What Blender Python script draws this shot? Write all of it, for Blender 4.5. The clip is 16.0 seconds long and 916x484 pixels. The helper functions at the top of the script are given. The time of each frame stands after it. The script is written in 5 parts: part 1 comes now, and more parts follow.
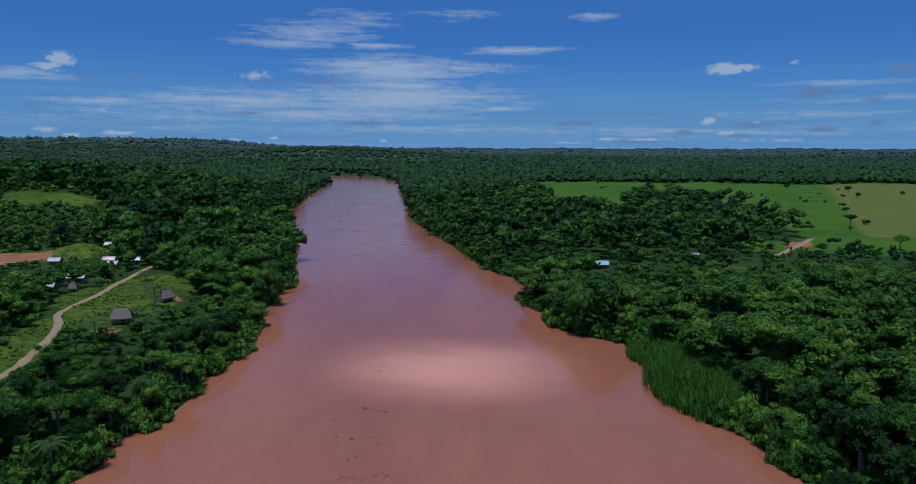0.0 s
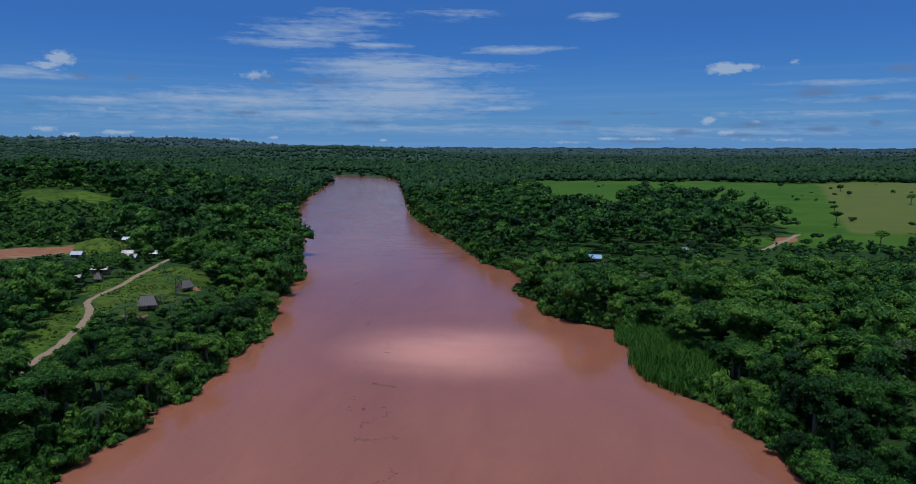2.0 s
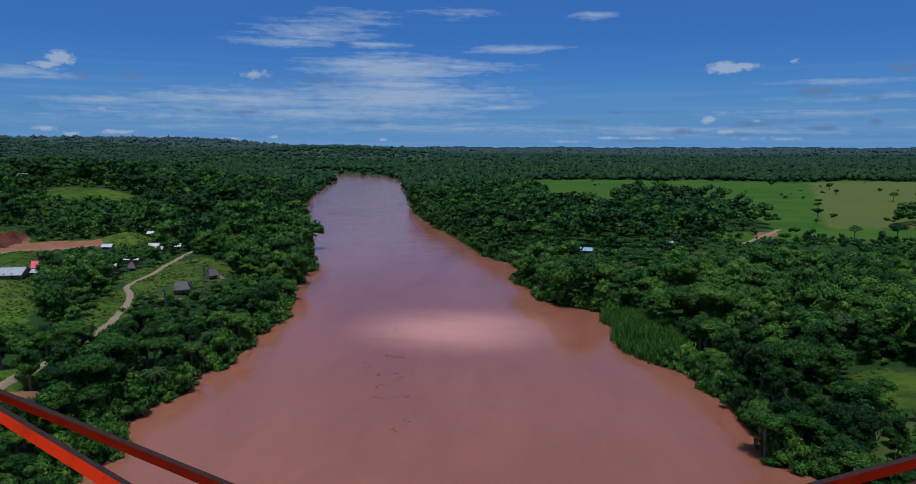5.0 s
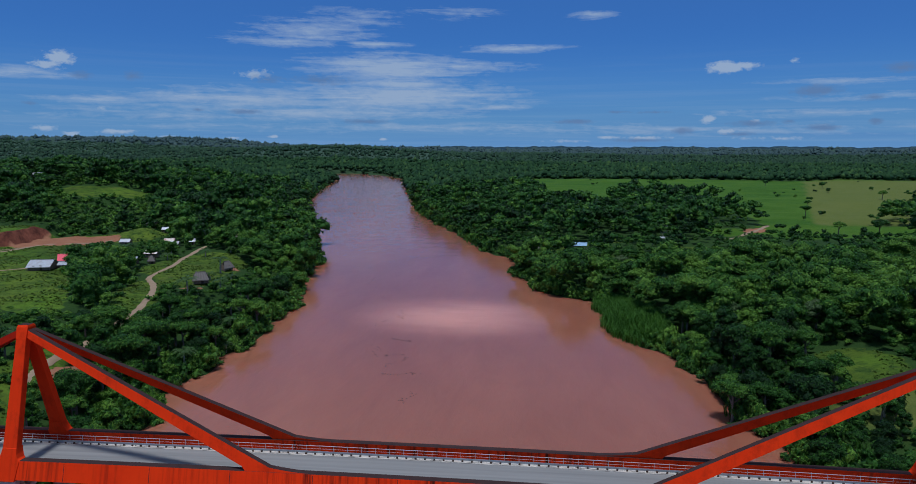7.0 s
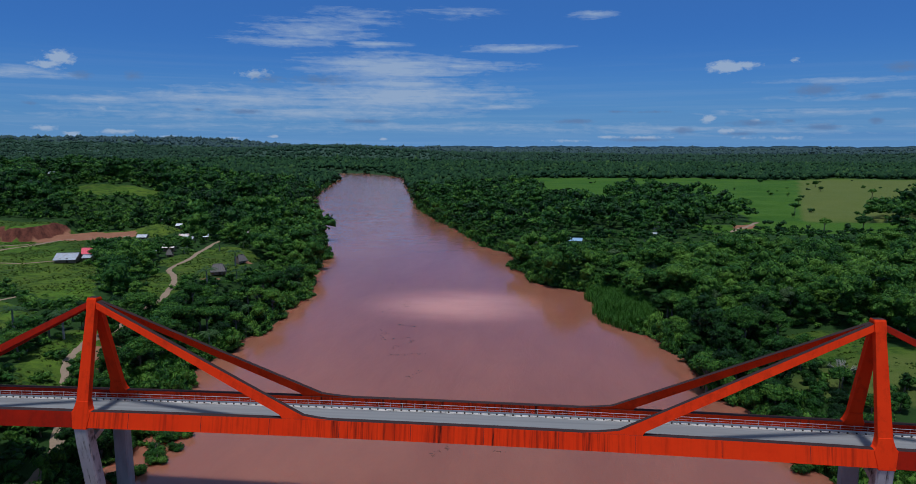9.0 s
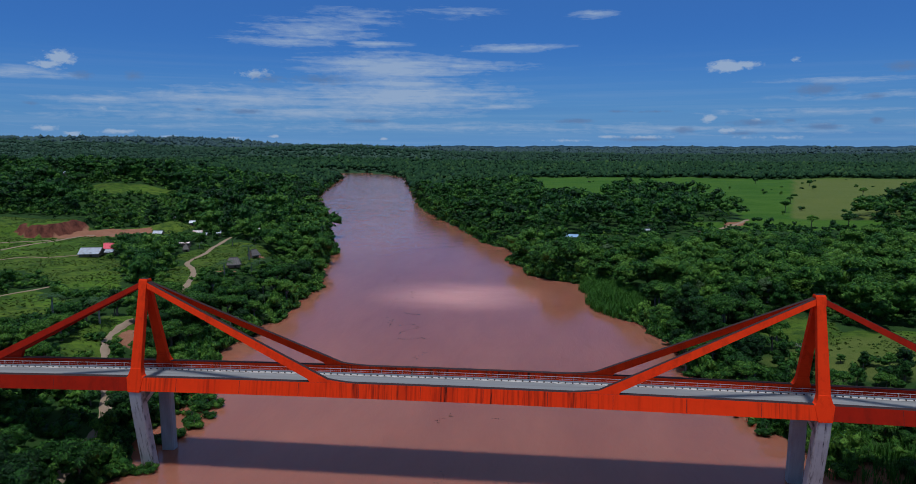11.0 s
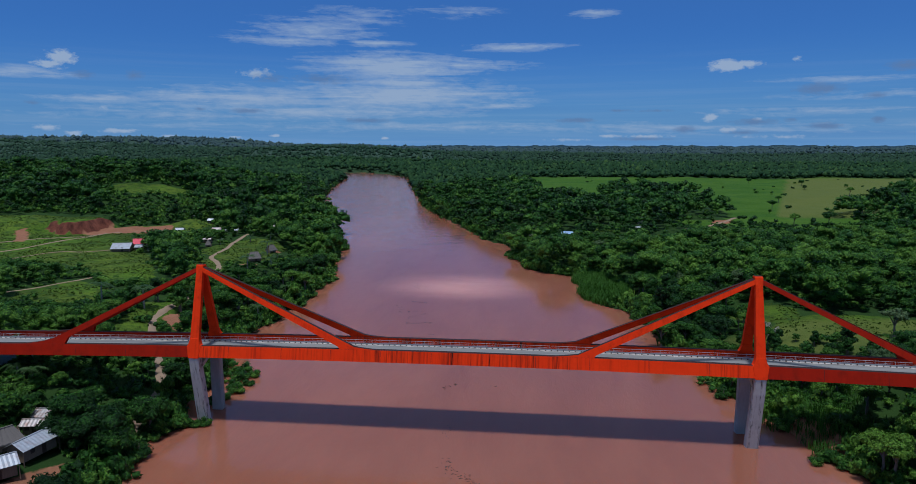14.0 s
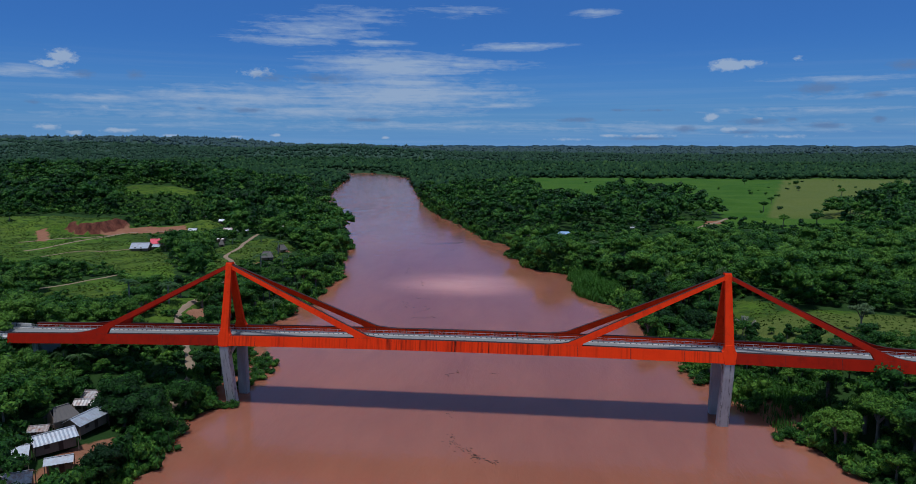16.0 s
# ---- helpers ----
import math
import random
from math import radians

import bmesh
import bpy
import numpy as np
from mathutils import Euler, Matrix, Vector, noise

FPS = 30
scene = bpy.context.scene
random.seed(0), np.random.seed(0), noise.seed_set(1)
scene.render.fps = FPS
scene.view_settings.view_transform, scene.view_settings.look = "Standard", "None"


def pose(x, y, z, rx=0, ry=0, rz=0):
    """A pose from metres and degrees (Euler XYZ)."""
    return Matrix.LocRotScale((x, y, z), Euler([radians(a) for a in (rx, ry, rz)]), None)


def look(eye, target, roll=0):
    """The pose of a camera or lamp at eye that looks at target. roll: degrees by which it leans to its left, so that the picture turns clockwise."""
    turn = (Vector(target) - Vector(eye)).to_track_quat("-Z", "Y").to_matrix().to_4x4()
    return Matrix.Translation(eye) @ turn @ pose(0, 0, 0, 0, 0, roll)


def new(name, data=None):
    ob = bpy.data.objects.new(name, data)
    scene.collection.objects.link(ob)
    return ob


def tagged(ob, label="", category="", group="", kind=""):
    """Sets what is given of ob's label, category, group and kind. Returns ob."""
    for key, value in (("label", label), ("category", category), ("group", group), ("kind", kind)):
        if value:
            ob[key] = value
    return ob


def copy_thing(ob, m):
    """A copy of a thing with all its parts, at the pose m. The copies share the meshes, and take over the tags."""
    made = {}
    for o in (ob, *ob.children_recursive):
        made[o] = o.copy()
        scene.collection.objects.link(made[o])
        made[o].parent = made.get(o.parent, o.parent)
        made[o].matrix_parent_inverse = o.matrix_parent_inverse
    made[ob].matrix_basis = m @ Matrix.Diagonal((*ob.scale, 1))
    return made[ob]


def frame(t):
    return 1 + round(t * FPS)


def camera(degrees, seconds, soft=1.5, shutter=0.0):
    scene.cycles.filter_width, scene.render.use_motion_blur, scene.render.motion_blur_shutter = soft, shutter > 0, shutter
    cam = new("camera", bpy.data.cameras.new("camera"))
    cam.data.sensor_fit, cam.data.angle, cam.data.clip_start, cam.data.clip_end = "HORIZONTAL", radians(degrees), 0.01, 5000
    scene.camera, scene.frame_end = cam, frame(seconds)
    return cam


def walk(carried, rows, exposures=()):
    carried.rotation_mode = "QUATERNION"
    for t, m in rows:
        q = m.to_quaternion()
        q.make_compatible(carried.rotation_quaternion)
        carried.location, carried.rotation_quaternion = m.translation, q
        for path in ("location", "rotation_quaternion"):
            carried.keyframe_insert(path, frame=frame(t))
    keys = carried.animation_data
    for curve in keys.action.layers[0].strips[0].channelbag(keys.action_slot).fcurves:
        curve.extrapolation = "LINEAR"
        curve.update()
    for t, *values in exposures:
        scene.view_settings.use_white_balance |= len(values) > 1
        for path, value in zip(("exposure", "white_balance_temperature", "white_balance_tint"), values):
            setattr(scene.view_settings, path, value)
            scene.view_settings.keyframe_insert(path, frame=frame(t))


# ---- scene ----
cam = camera(68.8, 16.0, soft=0.55)
PATH = [
    (0, (4.123, -25.685, 59.640), (3.9022, -23.7171, 59.3562), 0.11),
    (0.5, (4.495, -29.558, 59.566), (4.2739, -27.5905, 59.2822), 0.12),
    (1, (4.865, -33.468, 59.566), (4.6449, -31.5006, 59.2819), 0.12),
    (1.5, (5.236, -37.411, 59.619), (5.0152, -35.4436, 59.3343), 0.12),
    (2, (5.605, -41.383, 59.707), (5.3848, -39.4162, 59.4218), 0.12),
    (2.5, (5.974, -45.382, 59.815), (5.7537, -43.4152, 59.5294), 0.12),
    (3, (6.342, -49.405, 59.931), (6.1219, -47.4376, 59.6450), 0.12),
    (3.5, (6.709, -53.448, 60.045), (6.4894, -51.4806, 59.7591), 0.11),
    (4, (7.076, -57.509, 60.151), (6.8562, -55.5416, 59.8643), 0.11),
    (6.5, (8.900, -78.005, 60.435), (8.6794, -76.0379, 60.1474), 0.08),
    (7, (9.262, -82.129, 60.446), (9.0419, -80.1624, 60.1577), 0.07),
    (7.5, (9.624, -86.259, 60.448), (9.4037, -84.2920, 60.1599), 0.06),
    (8, (9.986, -90.392, 60.448), (9.7649, -88.4254, 60.1593), 0.05),
    (8.5, (10.346, -94.529, 60.451), (10.1253, -92.5619, 60.1620), 0.05),
    (9, (10.706, -98.668, 60.464), (10.4850, -96.7007, 60.1748), 0.04),
    (11.5, (12.496, -119.384, 60.935), (12.2729, -117.4174, 60.6451), 0.00),
    (12, (12.852, -123.532, 61.161), (12.6284, -121.5658, 60.8711), 0.00),
    (12.5, (13.207, -127.683, 61.447), (12.9832, -125.7168, 61.1563), -0.00),
    (13, (13.562, -131.838, 61.797), (13.3374, -129.8713, 61.5059), -0.01),
    (13.5, (13.915, -135.996, 62.215), (13.6908, -134.0304, 61.9242), -0.01),
    (14, (14.269, -140.161, 62.706), (14.0436, -138.1951, 62.4143), -0.01),
    (14.5, (14.621, -144.333, 63.270), (14.3957, -142.3670, 62.9778), -0.00),
    (15, (14.973, -148.513, 63.907), (14.7471, -146.5475, 63.6150), -0.00),
    (15.5, (15.324, -152.704, 64.617), (15.0978, -150.7385, 64.3244), 0.00),
    (16, (15.675, -156.908, 65.396), (15.4479, -154.9420, 65.1028), 0.01),
]
walk(cam, [(t, look(eye, target, roll)) for t, eye, target, roll in PATH], [(0, -0.42, 5700, 10), (16, -0.42, 5700, 10)])

# ---- world, sun ----
SUN_ELEV, SUN_TURN = 76.0, 186.0      # height, and compass turn from +y towards +x
sun = new("sun", bpy.data.lights.new("sun", "SUN"))
sun.data.energy, sun.data.angle, sun.data.color = 3.8, radians(5.0), (1.0, 0.94, 0.86)
ce, se = math.cos(radians(SUN_ELEV)), math.sin(radians(SUN_ELEV))
SUN_DIR = Vector((ce * math.sin(radians(SUN_TURN)), ce * math.cos(radians(SUN_TURN)), se))
sun.matrix_world = look(SUN_DIR * 300, (0, 0, 0))

world = bpy.data.worlds.new("sky")
scene.world = world
world.use_nodes = True
wt = world.node_tree
wt.nodes.clear()


def wnode(kind, **props):
    n = wt.nodes.new(kind)
    for k, v in props.items():
        if k == "op":
            n.operation = v
        elif k == "clamp":
            n.use_clamp = v
    return n


def wm(op, a, b=None, c=None, clamp=False):
    n = wnode("ShaderNodeMath", op=op, clamp=clamp)
    for i, v in enumerate((a, b, c)):
        if v is None:
            continue
        if isinstance(v, (int, float)):
            n.inputs[i].default_value = v
        else:
            wt.links.new(v, n.inputs[i])
    return n.outputs[0]


sky = wt.nodes.new("ShaderNodeTexSky")
sky.sky_type, sky.sun_disc = "NISHITA", False
sky.sun_elevation, sky.sun_rotation = radians(SUN_ELEV), radians(SUN_TURN)
sky.altitude, sky.air_density, sky.dust_density, sky.ozone_density = 200, 1.0, 0.6, 2.5
tc = wt.nodes.new("ShaderNodeTexCoord")
sp = wt.nodes.new("ShaderNodeSeparateXYZ")
wt.links.new(tc.outputs["Generated"], sp.inputs[0])
AZ = wm("MULTIPLY", wm("ARCTAN2", sp.outputs[0], sp.outputs[1]), 57.2958)
EL = wm("MULTIPLY", wm("ARCSINE", sp.outputs[2]), 57.2958)


def sky_noise(sx, sy, shear, scale, detail, rough, dist=0.0):
    cb = wt.nodes.new("ShaderNodeCombineXYZ")
    wt.links.new(wm("MULTIPLY", wm("MULTIPLY_ADD", EL, shear, AZ), sx), cb.inputs[0])
    wt.links.new(wm("MULTIPLY", EL, sy), cb.inputs[1])
    nz = wt.nodes.new("ShaderNodeTexNoise")
    nz.inputs["Scale"].default_value, nz.inputs["Detail"].default_value = scale, detail
    nz.inputs["Roughness"].default_value, nz.inputs["Distortion"].default_value = rough, dist
    wt.links.new(cb.outputs[0], nz.inputs["Vector"])
    return nz.outputs["Fac"]


ANGLES = wt.nodes.new("ShaderNodeCombineXYZ")
wt.links.new(AZ, ANGLES.inputs[0])
wt.links.new(EL, ANGLES.inputs[1])


def cover_of(rows, swell):
    """The greatest of many soft ovals: azimuth, elevation, half width, half height, strength."""
    best = None
    for az, el, ra, re, strength in rows:
        mp = wt.nodes.new("ShaderNodeMapping")
        mp.vector_type = "TEXTURE"
        mp.inputs["Location"].default_value, mp.inputs["Scale"].default_value = (az, el, 0), (ra * swell, re * swell, 1)
        gr = wt.nodes.new("ShaderNodeTexGradient")
        gr.gradient_type = "SPHERICAL"
        wt.links.new(ANGLES.outputs[0], mp.inputs[0])
        wt.links.new(mp.outputs[0], gr.inputs[0])
        m = wm("MULTIPLY", gr.outputs["Fac"], strength)
        best = m if best is None else wm("MAXIMUM", best, m)
    return best


def veil(cover, a, ka, b, kb, cut_at, gain, most):
    """Cover broken up by two noises."""
    v = wm("ADD", cover, wm("MULTIPLY", wm("SUBTRACT", a, 0.5), ka))
    v = wm("ADD", v, wm("MULTIPLY", wm("SUBTRACT", b, 0.5), kb))
    v = wm("MULTIPLY", wm("SUBTRACT", v, cut_at), gain, clamp=True)
    return wm("MULTIPLY", wm("MULTIPLY", v, wm("MULTIPLY", cover, 5.0, clamp=True)), most)


fibre = sky_noise(0.16, 2.3, 0.5, 1.0, 8, 0.62, 0.6)
mottle = sky_noise(0.75, 2.6, 0.4, 1.0, 7, 0.66, 0.5)
puff = sky_noise(1.5, 2.6, 0.0, 1.0, 8, 0.62, 0.2)
band = sky_noise(0.045, 2.0, 0.10, 1.0, 7, 0.6, 0.4)
# thin high cloud
CIRRUS = [(-18.5, 8.9, 4.8, 1.0, .85), (-20.5, 8.1, 4.4, .36, 1.0), (-15.2, 10.0, 3.6, .9, .7), (-13.4, 8.1, 2.6, .3, .9), (-1.5, 7.8, 4.2, .34, 1.0), (-12, 6.3, 7.0, 1.1, 1.2), (-11, 4.95, 5, .45, 1.15), (-5.6, 6.35, 5, .4, .95),
          (-34.2, 3.3, 4.0, .34, 1.0), (-23.3, 3.6, 9.5, .95, 1.0), (-11.5, 3.9, 9.5, 1.3, 1.15), (-6.1, 4.1, 4.4, .34, 1.0), (-18, 2.5, 13, .6, .85), (-28, 2.3, 12, .6, .6), (4.6, 10.3, 1.8, .35, .8), (-2.7, 3.1, 2.2, .24, .9), (-39.5, 5.0, 4.2, .4, .95),
          (23, 4.6, 6, .3, .62), (25, 3.5, 6, .35, .62), (21, 2.4, 8, .35, .6), (-7, 10.6, 3.6, .5, .55), (-9, 1.4, 26, .5, .55), (12, 1.2, 22, .5, .55)]
# small heaped clouds, white and in shade
HEAPS = [(-36.5, 6.15, 1.0, .55, 1.2), (-37.3, 5.65, 1.2, .45, .9), (15.0, 5.95, 1.5, .46, 1.3), (16.4, 6.0, 1.0, .32, 1.0), (19.7, 6.25, .6, .25, .6), (-22.8, 5.5, 1.5, .5, .75), (-37.8, 1.2, .9, .26, 1.0), (-36.1, .8, .6, .22, 1.0), (-33.1, .95, 1.4, .2, 1.0),
         (13.8, 2.0, .6, .34, 1.1), (15.2, 1.05, .8, .26, 1.0), (17.4, 1.85, .5, .2, .8), (9.3, .55, 2.0, .18, .8), (6.0, .6, 1.0, .16, .8), (-21.6, .62, .5, .15, .9), (-24.8, .52, 1.0, .15, .8), (-12.8, .42, .4, .15, .9), (-29.7, .58, .7, .14, .8), (-34, 2.62, .45, .2, .8), (2.5, .3, 2.5, .2, .6), (19, .5, 4, .2, .55)]
SHADED = [(-35.2, 5.0, .8, .3, .75), (-31.8, 5.1, .7, .35, .75), (-21.9, 5.2, 1.4, .4, .6), (-17.5, 5.2, 2.6, .4, .7), (21.3, 4.0, 1.6, .42, .95), (26.5, 5.4, 1.0, .36, .9), (24.9, 3.4, .8, .24, .8), (3.4, 1.9, 1.5, .19, 1.0), (-14.2, 1.9, 1.9, .19, .9), (-23.7, 2.6, 1.3, .19, .9), (-27.3, 2.7, .4, .15, .8), (17.0, 1.65, 1.6, .24, .9),
          (21.9, 1.3, 1.1, .26, 1.0), (25.2, 1.7, .5, .22, .9), (12.0, 1.1, .9, .28, .9), (16.2, .85, 1.4, .16, .8), (8.6, .35, 2.6, .16, .8), (19.5, 1.75, .5, .16, .7), (9.8, 2.6, 1.4, .12, .7), (-38.5, 2.9, .5, .18, .6), (6.8, 2.65, 1.0, .12, .7)]
thin = veil(cover_of(CIRRUS, 1.5), fibre, 1.5, mottle, 1.0, 0.20, 1.25, 0.80)
heap = veil(cover_of(HEAPS, 1.5), puff, 1.5, mottle, 0.4, 0.32, 2.4, 0.85)
shade = veil(cover_of(SHADED, 1.5), puff, 1.0, mottle, 0.5, 0.16, 1.8, 0.75)
# faint pale and dark bands towards the horizon
low_sky = wm("SUBTRACT", 1.0, wm("MULTIPLY", EL, 1 / 8.0), clamp=True)
streak = wm("MULTIPLY", wm("MULTIPLY", wm("SUBTRACT", band, 0.50), 2.4, clamp=True), wm("MULTIPLY", low_sky, 0.42))
dark_band = wm("MULTIPLY", wm("MULTIPLY", wm("SUBTRACT", 0.47, band), 4.0, clamp=True), wm("MULTIPLY", low_sky, 0.40))
dark_band = wm("MAXIMUM", dark_band, wm("MINIMUM", wm("MULTIPLY", wm("SUBTRACT", EL, 5.0), 0.05, clamp=True), 0.32))
# broken cloud overhead, unseen, added to brighten the shade below
over = wm("MULTIPLY", wm("MULTIPLY", wm("SUBTRACT", EL, 16.0), 1 / 22.0, clamp=True), wm("MULTIPLY_ADD", sky_noise(0.03, 0.05, 0.0, 1.0, 6, 0.6, 0.4), 1.6, -0.25, clamp=True))
total = wm("MAXIMUM", wm("MAXIMUM", wm("MAXIMUM", thin, heap), streak), over, clamp=True)
mixc = wt.nodes.new("ShaderNodeMix")
mixc.data_type = "RGBA"
wt.links.new(total, mixc.inputs["Factor"])
tint = wt.nodes.new("ShaderNodeMix")
tint.data_type, tint.blend_type = "RGBA", "MULTIPLY"
tint.inputs["Factor"].default_value = 1.0
tint.inputs[7].default_value = (0.37, 0.78, 1.50, 1)
wt.links.new(sky.outputs[0], tint.inputs[6])
hz = wt.nodes.new("ShaderNodeMix")
hz.data_type = "RGBA"
low = wm("SUBTRACT", 1.0, wm("MULTIPLY", EL, 1 / 9.0), clamp=True)
wt.links.new(wm("MULTIPLY", wm("MULTIPLY", low, low), 0.80), hz.inputs["Factor"])
wt.links.new(tint.outputs[2], hz.inputs[6])
hz.inputs[7].default_value = (2.9, 6.0, 10.6, 1)
bands = wt.nodes.new("ShaderNodeMix")
bands.data_type = "RGBA"
wt.links.new(dark_band, bands.inputs["Factor"])
wt.links.new(hz.outputs[2], bands.inputs[6])
bands.inputs[7].default_value = (1.35, 3.5, 8.3, 1)
wt.links.new(bands.outputs[2], mixc.inputs[6])
mixc.inputs[7].default_value = (7.0, 8.4, 10.2, 1)
bg = wt.nodes.new("ShaderNodeBackground")
bg.inputs["Strength"].default_value = 0.065
grey = wt.nodes.new("ShaderNodeMix")
grey.data_type = "RGBA"
wt.links.new(shade, grey.inputs["Factor"])
wt.links.new(mixc.outputs[2], grey.inputs[6])
grey.inputs[7].default_value = (2.5, 3.9, 6.6, 1)
wt.links.new(grey.outputs[2], bg.inputs["Color"])
wo = wt.nodes.new("ShaderNodeOutputWorld")
wt.links.new(bg.outputs[0], wo.inputs[0])


# ---- materials ----
class Mat:
    """A node material with short ways to noise, ramps and mixing."""

    def __init__(self, name, rough=0.8, spec=0.3, metal=0.0):
        self.m = bpy.data.materials.new(name)
        self.m.use_nodes = True
        self.t = self.m.node_tree
        self.b = self.t.nodes["Principled BSDF"]
        self.b.inputs["Roughness"].default_value = rough
        self.b.inputs["Specular IOR Level"].default_value = spec
        self.b.inputs["Metallic"].default_value = metal
        self.pos = self.t.nodes.new("ShaderNodeNewGeometry").outputs["Position"]

    def wire(self, v, socket):
        if isinstance(v, (int, float)):
            socket.default_value = v
        elif isinstance(v, tuple):
            socket.default_value = (*v, 1) if len(v) == 3 and len(socket.default_value) == 4 else v
        else:
            self.t.links.new(v, socket)

    def math(self, op, a, b=0.0, c=0.0, clamp=False):
        n = self.t.nodes.new("ShaderNodeMath")
        n.operation, n.use_clamp = op, clamp
        for i, v in enumerate((a, b, c)):
            self.wire(v, n.inputs[i])
        return n.outputs[0]

    def noise(self, scale, detail=4, rough=0.55, stretch=(1, 1, 1), dist=0.0):
        mp = self.t.nodes.new("ShaderNodeMapping")
        mp.inputs["Scale"].default_value = stretch
        self.wire(self.pos, mp.inputs[0])
        n = self.t.nodes.new("ShaderNodeTexNoise")
        for k, v in (("Scale", scale), ("Detail", detail), ("Roughness", rough), ("Distortion", dist)):
            n.inputs[k].default_value = v
        self.t.links.new(mp.outputs[0], n.inputs["Vector"])
        return n.outputs["Fac"]

    def ramp(self, fac, lo, hi):
        n = self.t.nodes.new("ShaderNodeMapRange")
        n.inputs[1].default_value, n.inputs[2].default_value = lo, hi
        self.wire(fac, n.inputs[0])
        return n.outputs[0]

    def mix(self, fac, a, b):
        n = self.t.nodes.new("ShaderNodeMix")
        n.data_type = "RGBA"
        self.wire(fac, n.inputs["Factor"])
        self.wire(a, n.inputs[6])
        self.wire(b, n.inputs[7])
        return n.outputs[2]

    def attr(self, name):
        n = self.t.nodes.new("ShaderNodeAttribute")
        n.attribute_name = name
        return n.outputs["Fac"]

    def color(self, v):
        self.wire(v, self.b.inputs["Base Color"])
        return self

    def bump(self, h, strength=0.4, dist=0.05):
        n = self.t.nodes.new("ShaderNodeBump")
        n.inputs["Strength"].default_value, n.inputs["Distance"].default_value = strength, dist
        self.wire(h, n.inputs["Height"])
        self.t.links.new(n.outputs[0], self.b.inputs["Normal"])
        return self


def foliage(name, dark, mid, light, translucent=0.25, gloss=0.20):
    """Leaves: tone per tree from the mesh, per object at random, per leaf by island."""
    k = Mat(name, 0.5, gloss)
    isl = k.t.nodes.new("ShaderNodeNewGeometry").outputs["Random Per Island"]
    obj = k.t.nodes.new("ShaderNodeObjectInfo").outputs["Random"]
    tone = k.math("ADD", k.attr("tone"), k.math("MULTIPLY", k.math("SUBTRACT", obj, 0.5), 0.5))
    tone = k.math("ADD", tone, k.math("MULTIPLY", k.math("SUBTRACT", isl, 0.5), 0.62))
    tone = k.math("ADD", tone, k.math("MULTIPLY", k.math("SUBTRACT", k.noise(0.02, 4, 0.6), 0.5), 1.0), 0.0, True)
    col = k.mix(k.ramp(tone, 0.0, 0.55), dark, mid)
    col = k.mix(k.ramp(tone, 0.55, 1.0), col, light)
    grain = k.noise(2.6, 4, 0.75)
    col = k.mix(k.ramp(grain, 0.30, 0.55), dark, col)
    k.color(col).bump(grain, 1.0, 0.35)
    tr = k.t.nodes.new("ShaderNodeBsdfTranslucent")
    k.t.links.new(col, tr.inputs[0])
    ms = k.t.nodes.new("ShaderNodeMixShader")
    ms.inputs[0].default_value = translucent
    k.t.links.new(k.b.outputs[0], ms.inputs[1])
    k.t.links.new(tr.outputs[0], ms.inputs[2])
    k.t.links.new(ms.outputs[0], k.t.nodes["Material Output"].inputs[0])
    return k.m


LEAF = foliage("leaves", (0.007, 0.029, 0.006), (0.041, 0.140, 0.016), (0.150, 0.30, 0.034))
LEAF_PALE = foliage("pale_leaves", (0.05, 0.10, 0.035), (0.09, 0.16, 0.06), (0.15, 0.21, 0.09))
PALM = foliage("palm_leaves", (0.03, 0.07, 0.02), (0.05, 0.11, 0.03), (0.10, 0.16, 0.05))
GRASS = foliage("grass_blades", (0.040, 0.085, 0.010), (0.070, 0.125, 0.015), (0.120, 0.170, 0.026))
REED = foliage("reed_leaves", (0.022, 0.078, 0.008), (0.042, 0.138, 0.012), (0.085, 0.21, 0.022))
# distance haze put into these two leaf colours, bluer and paler
WOODS_FAR = foliage("hazed_horizon_leaves", (0.042, 0.071, 0.074), (0.052, 0.087, 0.088), (0.066, 0.104, 0.096), 0.1, 0.02)
WOODS_MID = foliage("hazed_distant_leaves", (0.021, 0.045, 0.027), (0.033, 0.071, 0.039), (0.060, 0.108, 0.047), 0.1, 0.03)
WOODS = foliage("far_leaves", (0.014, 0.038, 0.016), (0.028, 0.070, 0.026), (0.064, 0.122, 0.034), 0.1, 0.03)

k = Mat("bark", 0.9, 0.2)
BARK = k.color(k.mix(k.noise(3, 5, 0.6, (1, 1, 0.3)), (0.10, 0.075, 0.055), (0.26, 0.22, 0.18))).m
k = Mat("pale_bark", 0.85, 0.2)
BARK_PALE = k.color(k.mix(k.noise(2, 5), (0.22, 0.2, 0.17), (0.42, 0.39, 0.34))).m

